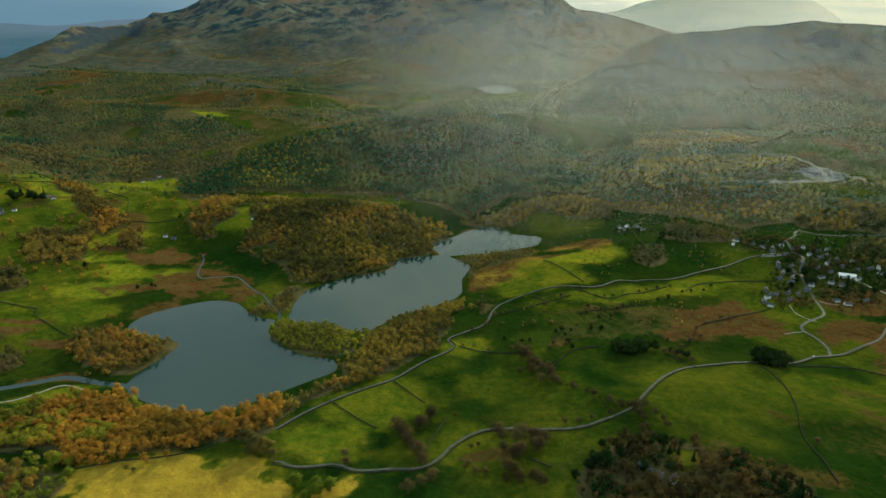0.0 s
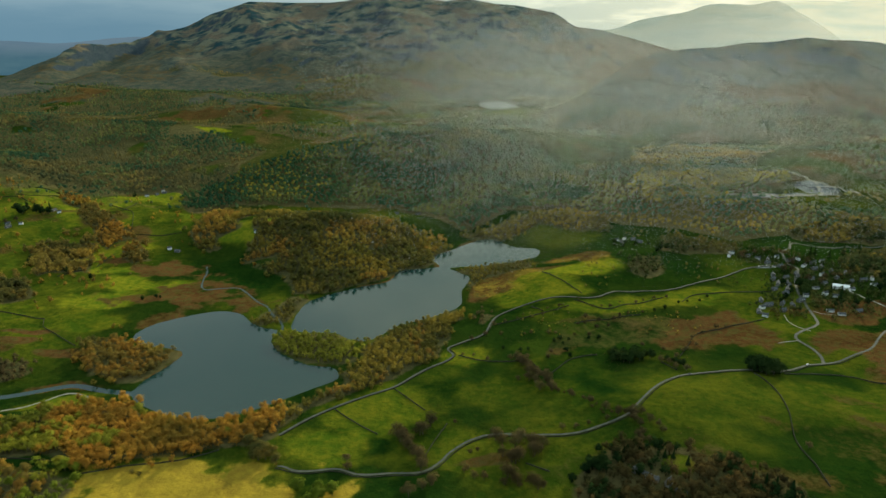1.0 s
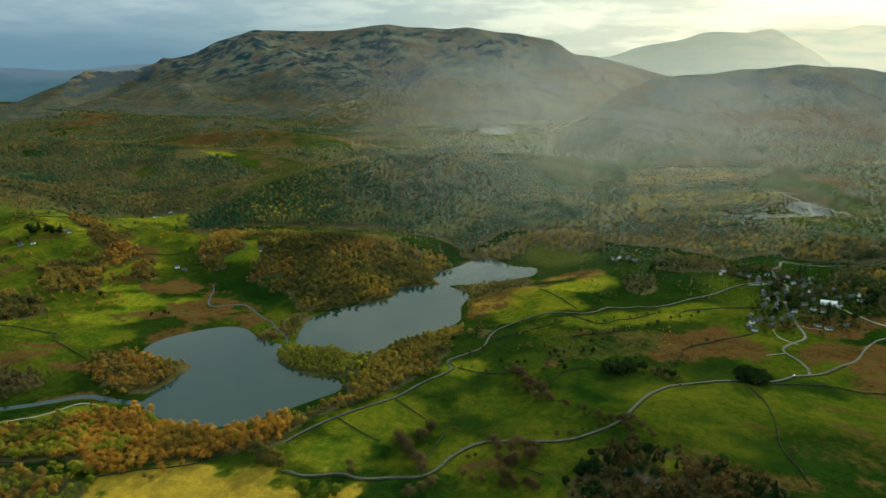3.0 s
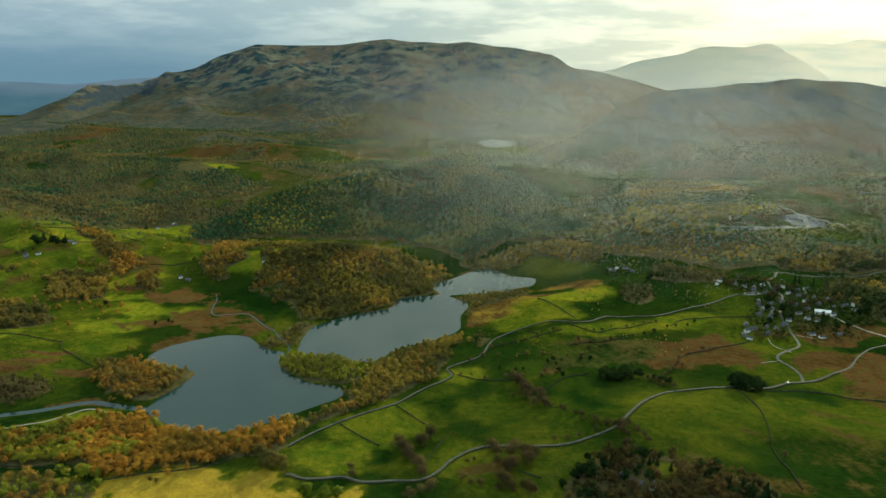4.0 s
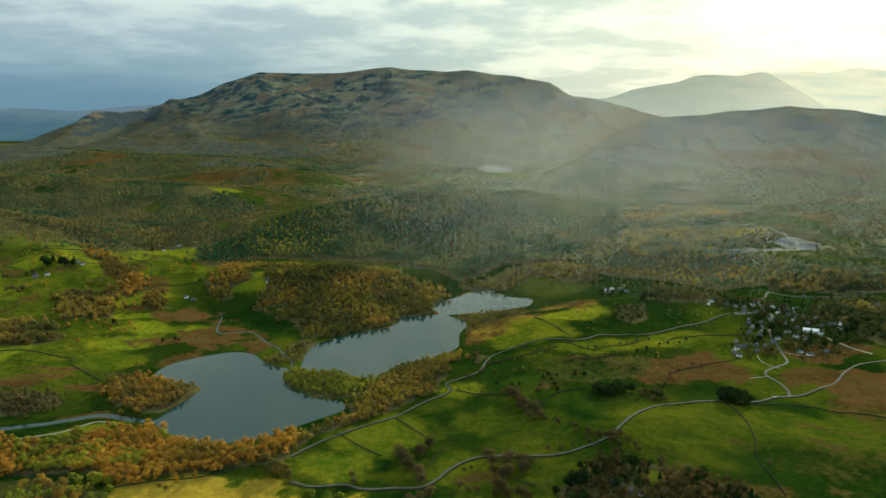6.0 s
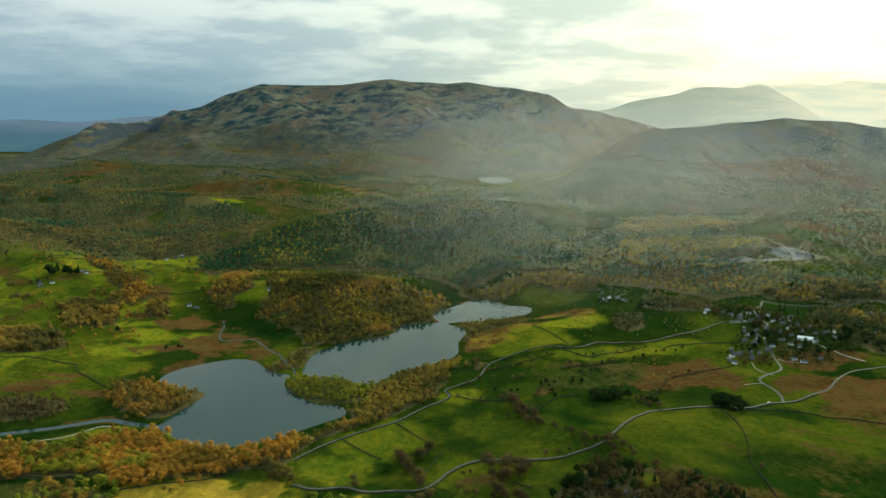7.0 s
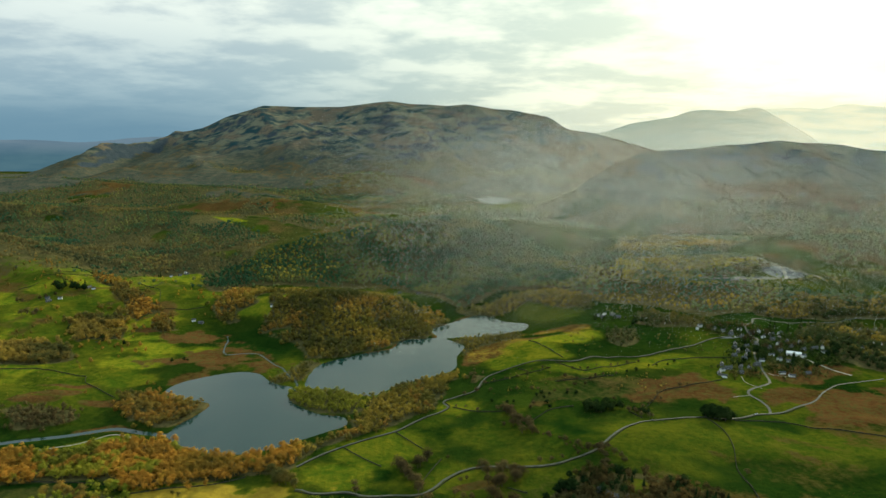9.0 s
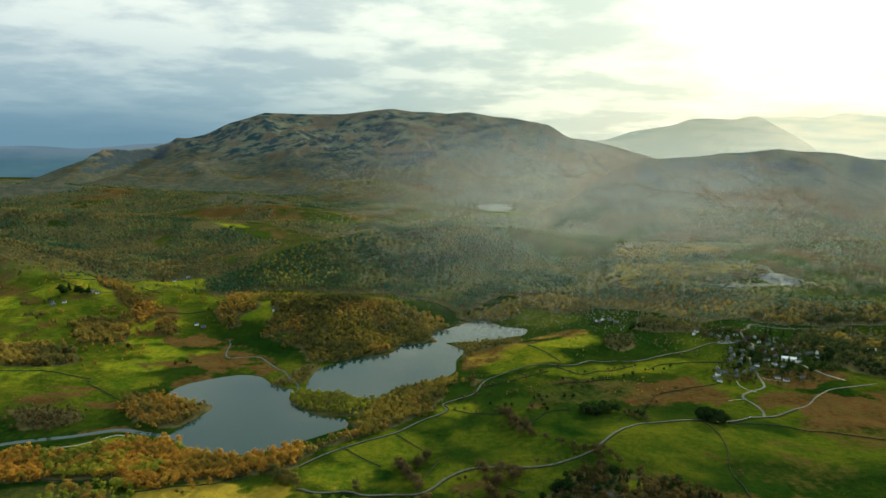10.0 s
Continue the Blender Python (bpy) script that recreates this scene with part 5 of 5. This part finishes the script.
def house_model(name, long, deep, eaves, rise, wall, roof, label, category, windows=3, chimneys=2):
    """A gabled house: stone body, two roof slopes with an overhang, chimneys, a door and windows in frames."""
    root = tagged(new(name), label, category)
    L, D = long / 2, deep / 2

    def body(bm):
        a = [bm.verts.new(p) for p in ((-L, -D, -1.5), (L, -D, -1.5), (L, D, -1.5), (-L, D, -1.5), (-L, -D, eaves), (L, -D, eaves), (L, D, eaves), (-L, D, eaves),
                                       (-L, 0, eaves + rise), (L, 0, eaves + rise))]
        for f in ((3, 2, 1, 0), (0, 1, 5, 4), (2, 3, 7, 6), (1, 2, 6, 9, 5), (3, 0, 4, 8, 7), (4, 5, 9, 8), (6, 7, 8, 9)):
            bm.faces.new([a[k] for k in f])

    def slopes(bm):
        o, k = 0.35, 0.22
        for s_ in (-1, 1):
            y0, z0 = s_ * (D + o), eaves - o * rise / D + 0.03
            pts = [(-L - o, y0, z0), (L + o, y0, z0), (L + o, 0, eaves + rise + 0.03), (-L - o, 0, eaves + rise + 0.03)]
            low = [bm.verts.new(p) for p in pts]
            high = [bm.verts.new((p[0], p[1], p[2] + k)) for p in pts]
            for q in range(4):
                bm.faces.new((low[q], low[(q + 1) % 4], high[(q + 1) % 4], high[q]))
            bm.faces.new(high), bm.faces.new(low[::-1])

    solid("wall", wall, root, body)
    solid("roof", roof, root, slopes)
    for k in range(chimneys):
        x = (-1 if k == 0 else 1) * (L - 0.5)

        def stack(bm, x=x):
            box(bm, x - 0.45, x + 0.45, -0.35, 0.35, eaves + rise - 0.5, eaves + rise + 1.1)
            box(bm, x - 0.52, x + 0.52, -0.42, 0.42, eaves + rise + 1.1, eaves + rise + 1.25)
        solid("chimney", SLATE_WALL, root, stack)
    for s_ in (-1, 1):
        for level in range(2 if eaves > 3.2 else 1):
            for k in range(windows):
                x, z = (k + 0.5) / windows * long - L, 0.9 + 2.2 * level
                if level == 0 and s_ == -1 and k == windows // 2:
                    solid("door", PAINT, root, lambda bm, x=x: box(bm, x - 0.42, x + 0.42, -D - 0.05, -D + 0.05, 0.0, 1.95))
                    continue
                y = s_ * D

                def surround(bm, x=x, y=y, z=z):
                    for x0, x1, z0, z1 in ((x - 0.5, x + 0.5, z - 0.08, z), (x - 0.5, x + 0.5, z + 1.0, z + 1.08), (x - 0.5, x - 0.42, z, z + 1.0), (x + 0.42, x + 0.5, z, z + 1.0)):
                        box(bm, x0, x1, y - 0.07, y + 0.07, z0, z1)
                win = solid("window", RENDER_WHITE, root, surround)
                solid("pane", GLASS, win, lambda bm, x=x, y=y, z=z: box(bm, x - 0.42, x + 0.42, y - 0.02, y + 0.02, z, z + 1.0))
    return root


HOUSES = {
    "slate": house_model("stone_house", 9.5, 6.0, 4.0, 2.2, SLATE_WALL, SLATE_ROOF, "grey slate-stone house with a slate roof", "house"),
    "white": house_model("white_house", 9.0, 5.6, 4.0, 2.1, RENDER_WHITE, SLATE_ROOF, "whitewashed cottage with a slate roof", "house"),
    "terrace": house_model("cottage_row", 16.0, 5.8, 4.0, 2.1, SLATE_WALL, SLATE_ROOF, "row of slate cottages in the village", "house", 6, 2),
    "barn": house_model("barn", 12.0, 6.5, 3.2, 2.2, SLATE_WALL, SLATE_ROOF, "grey stone barn with a slate roof", "barn", 2, 0),
    "hall": house_model("long_barn", 22.0, 10.0, 4.0, 2.4, RENDER_WHITE, SHEET_ROOF, "long shed with a pale metal roof", "shed", 4, 0),
    "bungalow": house_model("low_house", 11.0, 6.0, 2.6, 1.8, RENDER_WHITE, SLATE_ROOF, "low white house with a grey roof", "house", 3, 1),
}
placed = set()


def settle(kind, x, y, turn, size=1.0, group="village houses"):
    model = HOUSES[kind]
    L = 5.0
    spots = np.array([(x - L, y - L), (x + L, y - L), (x + L, y + L), (x - L, y + L), (x, y)], float)
    z = float(np.mean(ground(spots[:, 0], spots[:, 1])))
    m = pose(x, y, z, 0, 0, turn)
    ob = copy_thing(model, m) if kind in placed else model
    placed.add(kind)
    ob.matrix_basis = m
    ob.scale = (0.66 * size,) * 3
    tagged(ob, group=group)


for kind, x_, y_, turn in VILLAGE_HOUSES:
    settle(kind, x_, y_, turn)
settle("hall", 460, 750, -22, 1.2)
settle("hall", 599, 797, 8, 0.8)
for kind, x_, y_, turn in (("white", 246, 930, 10), ("white", 259, 936, 60), ("slate", 270, 931, 15), ("barn", 276, 919, -30), ("slate", 252, 924, 80)):
    settle(kind, x_, y_, turn, 1.0, "hamlet houses")
for kind, x_, y_, turn in (("white", -603, 1037, 30), ("barn", -616, 1046, 70), ("white", -627, 978, 20), ("barn", -640, 968, 60), ("slate", -655, 990, 10),
                           ("white", -528, 1180, 30), ("slate", -520, 1202, 60), ("barn", -512, 1216, 10), ("white", -520, 1230, 80), ("white", -269, 945, 15),
                           ("slate", -77, 1104, 10), ("barn", -42, 1096, 40), ("white", -385, 918, 20), ("barn", -372, 912, -10)):
    settle(kind, x_, y_, turn, 1.0, "farm buildings")
for kind, x_, y_, turn in (("white", 21, 2166, 10), ("barn", 57, 2121, 30), ("white", 76, 2154, 0), ("white", 568, 971, 20), ("barn", 888, 1405, 10), ("white", 905, 1396, 40),
                           ("slate", 872, 1400, 70), ("white", 560, 770, 30), ("white", 580, 830, 50), ("white", 606, 860, 15), ("slate", 618, 864, 40), ("white", 630, 858, 10), ("barn", 641, 862, 70), ("slate", 612, 852, 80)):
    settle(kind, x_, y_, turn, 1.15, "outlying houses")
for kind, x_, y_, turn in (("slate", 130, 423, 35), ("terrace", 137, 414, -42), ("white", 147, 408, 50), ("barn", 152, 400, -20)):
    settle(kind, x_, y_, turn, 1.0, "cottage in the trees")


# ---------------------------------------------------------------- cars on the lanes
def car_model(name, paint, label):
    """A small car: rounded body with a glazed cabin and four wheels."""
    root = tagged(new(name), label, "car")

    def hull(bm):
        side = ((-1.5, 0.25), (-1.55, 0.62), (-0.9, 0.70), (1.2, 0.72), (1.55, 0.55), (1.55, 0.25))
        rings = [[bm.verts.new((x, y * (0.62 if z < 0.7 else 0.58), z)) for x, z in side] for y in (-1, 1)]
        bm.faces.new(rings[0]), bm.faces.new(rings[1][::-1])
        for k in range(6):
            bm.faces.new((rings[0][k], rings[1][k], rings[1][(k + 1) % 6], rings[0][(k + 1) % 6]))
        bmesh.ops.recalc_face_normals(bm, faces=bm.faces[:])

    def cabin(bm):
        low = [bm.verts.new((x, y, 0.70)) for x, y in ((-0.95, -0.56), (0.95, -0.56), (0.95, 0.56), (-0.95, 0.56))]
        top = [bm.verts.new((x, y, 1.08)) for x, y in ((-0.5, -0.46), (0.7, -0.46), (0.7, 0.46), (-0.5, 0.46))]
        bm.faces.new(top)
        for k in range(4):
            bm.faces.new((low[k], low[(k + 1) % 4], top[(k + 1) % 4], top[k]))

    solid("body", paint, root, hull)
    solid("cabin", GLASS, root, cabin)
    for x in (-0.95, 0.95):
        for y in (-0.58, 0.58):
            solid("wheel", PAINT, root, lambda bm, x=x, y=y: bmesh.ops.create_cone(
                bm, cap_ends=True, segments=12, radius1=0.24, radius2=0.24, depth=0.16,
                matrix=Matrix.Translation((x, y, 0.24)) @ Matrix.Rotation(radians(90), 4, "X")))
    return root


WHITE_CAR = car_model("car", RENDER_WHITE, "small white car on the grey lane")
DARK_CAR = car_model("car", SLATE_ROOF, "small dark car on the grey lane")
for model, x_, y_, turn, first in ((WHITE_CAR, 325, 569, 22, True), (DARK_CAR, 212, 550, 14, True), (WHITE_CAR, 426, 800, 60, False), (DARK_CAR, 404, 811, 5, False),
                                   (WHITE_CAR, 410, 812, 40, False), (WHITE_CAR, 394, 813, 80, False)):
    m = pose(x_, y_, float(ground(np.array([float(x_)]), np.array([float(y_)]))[0]) + 0.25, 0, 0, turn)
    ob = model if first else copy_thing(model, m)
    ob.matrix_basis = m
    tagged(ob, group="cars")


# ---------------------------------------------------------------- the far distance
def far_ridge(name, pts, mat, label, depth=4890):
    """A far crest as a thick low ridge at the edge of the land."""
    line = spline([(x, z) for x, z in pts], 30)
    x, z = line[:, 0], line[:, 1] + 7 * fbm(line[:, 0], 0 * line[:, 0], 160, 4, 15)
    prof = np.array([(-420, -30.0), (-250, 0.30), (-120, 0.66), (-40, 0.92), (0, 1.0), (18, 0.9)])
    gx_ = np.tile(x, (6, 1))
    gy_ = depth + np.tile(prof[:, :1], (1, len(x))) * (0.4 + 0 * x)
    gz_ = np.where(prof[:, 1:] < -1, -30, prof[:, 1:] * z)
    tagged(new(name, sheet(name, gx_, gy_, gz_, mat)), label, "hills", kind="structure")


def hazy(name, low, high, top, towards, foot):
    """Far hills with the haze of many kilometres of lit air painted in as emission."""
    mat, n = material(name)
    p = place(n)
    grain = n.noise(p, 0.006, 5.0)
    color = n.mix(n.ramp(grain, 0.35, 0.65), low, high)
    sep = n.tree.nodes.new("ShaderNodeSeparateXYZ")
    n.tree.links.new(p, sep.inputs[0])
    # the painted haze glow brightens along x, towards the sun
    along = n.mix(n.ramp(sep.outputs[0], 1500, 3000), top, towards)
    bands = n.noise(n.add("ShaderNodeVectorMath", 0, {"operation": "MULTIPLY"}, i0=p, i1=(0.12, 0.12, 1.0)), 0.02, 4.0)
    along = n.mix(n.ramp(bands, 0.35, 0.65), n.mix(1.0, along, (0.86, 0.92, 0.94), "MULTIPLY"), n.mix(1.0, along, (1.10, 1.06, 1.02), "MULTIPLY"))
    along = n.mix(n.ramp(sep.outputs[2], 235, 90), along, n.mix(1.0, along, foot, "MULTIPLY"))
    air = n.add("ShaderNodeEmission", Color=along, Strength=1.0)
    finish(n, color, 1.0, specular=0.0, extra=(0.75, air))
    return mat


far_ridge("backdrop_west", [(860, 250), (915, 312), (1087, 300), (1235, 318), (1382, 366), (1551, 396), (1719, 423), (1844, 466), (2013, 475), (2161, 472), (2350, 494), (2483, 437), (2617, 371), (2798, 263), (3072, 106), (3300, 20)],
          hazy("sunlit_far_fells", (0.15, 0.15, 0.10), (0.22, 0.21, 0.14), (0.36, 0.40, 0.31), (0.80, 0.78, 0.58), (0.8, 0.82, 0.8)), "pale far fells with sunlit haze painted in as glow")
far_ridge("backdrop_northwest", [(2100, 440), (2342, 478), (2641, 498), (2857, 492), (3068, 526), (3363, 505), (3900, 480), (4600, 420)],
          hazy("farthest_fells_in_sun", (0.15, 0.15, 0.10), (0.22, 0.21, 0.14), (0.90, 0.88, 0.64), (1.0, 0.96, 0.70), (0.95, 0.95, 0.95)), "farthest fells all but lost in painted haze glow", 4958)
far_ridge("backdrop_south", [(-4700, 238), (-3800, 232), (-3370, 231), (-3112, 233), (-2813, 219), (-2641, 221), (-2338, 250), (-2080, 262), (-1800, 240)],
          hazy("blue_far_hills", (0.06, 0.08, 0.09), (0.10, 0.12, 0.12), (0.155, 0.225, 0.30), (0.155, 0.225, 0.30), (0.50, 0.72, 0.72)), "low far hills along the horizon with blue haze painted in")


# ---------------------------------------------------------------- added streaks imitating haze over the further valley
def haze_material():
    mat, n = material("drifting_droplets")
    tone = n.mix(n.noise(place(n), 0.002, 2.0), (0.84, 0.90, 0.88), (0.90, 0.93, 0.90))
    streak = n.add("ShaderNodeMixShader", i0=0.5, i1=n.add("ShaderNodeBsdfDiffuse", Color=tone), i2=n.add("ShaderNodeBsdfTranslucent", Color=tone))
    n.tree.links.new(streak, n.tree.nodes.new("ShaderNodeOutputMaterial").inputs[0])
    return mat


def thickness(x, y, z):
    """How thick the imitated haze is: set by bearing from the camera, in slanting veils for light shafts, below the
    height of the fells.
    """
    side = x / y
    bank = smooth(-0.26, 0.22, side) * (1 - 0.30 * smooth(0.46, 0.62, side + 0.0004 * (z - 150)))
    along_sun = x - z * SUN_WAY.x / SUN_WAY.z, y - z * SUN_WAY.y / SUN_WAY.z
    shafts = 0.75 + 0.6 * fbm(along_sun[0], along_sun[1], 420, 3, 121)
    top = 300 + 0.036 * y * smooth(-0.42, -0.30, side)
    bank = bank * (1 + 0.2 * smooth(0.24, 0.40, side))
    return bank * np.clip(shafts, 0.3, 1.4) * smooth(700, 1050, y) * (0.60 + 1.05 * smooth(2300, 1300, y)) * smooth(0, -90, z - top)


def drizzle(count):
    """Fine upright streaks, each under a centimetre wide, added to imitate sunlit haze."""
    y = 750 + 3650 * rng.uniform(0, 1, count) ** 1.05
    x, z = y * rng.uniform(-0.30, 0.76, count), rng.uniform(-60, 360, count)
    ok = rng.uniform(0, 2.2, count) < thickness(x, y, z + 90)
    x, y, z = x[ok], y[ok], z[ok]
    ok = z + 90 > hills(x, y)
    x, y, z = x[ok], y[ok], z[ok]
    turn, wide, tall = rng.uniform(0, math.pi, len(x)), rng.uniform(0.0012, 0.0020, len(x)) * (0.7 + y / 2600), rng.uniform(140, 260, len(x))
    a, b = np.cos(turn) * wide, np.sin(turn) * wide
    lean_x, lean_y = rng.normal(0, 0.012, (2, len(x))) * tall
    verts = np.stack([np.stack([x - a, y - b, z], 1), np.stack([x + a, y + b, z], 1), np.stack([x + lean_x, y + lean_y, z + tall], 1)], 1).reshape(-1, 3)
    me = mesh_from("drizzle", verts, np.arange(len(verts)).reshape(-1, 3), haze_material())
    tagged(new("drizzle", me), "thin white streaks imitating sunlit haze over the further valley", "rain", kind="stuff")


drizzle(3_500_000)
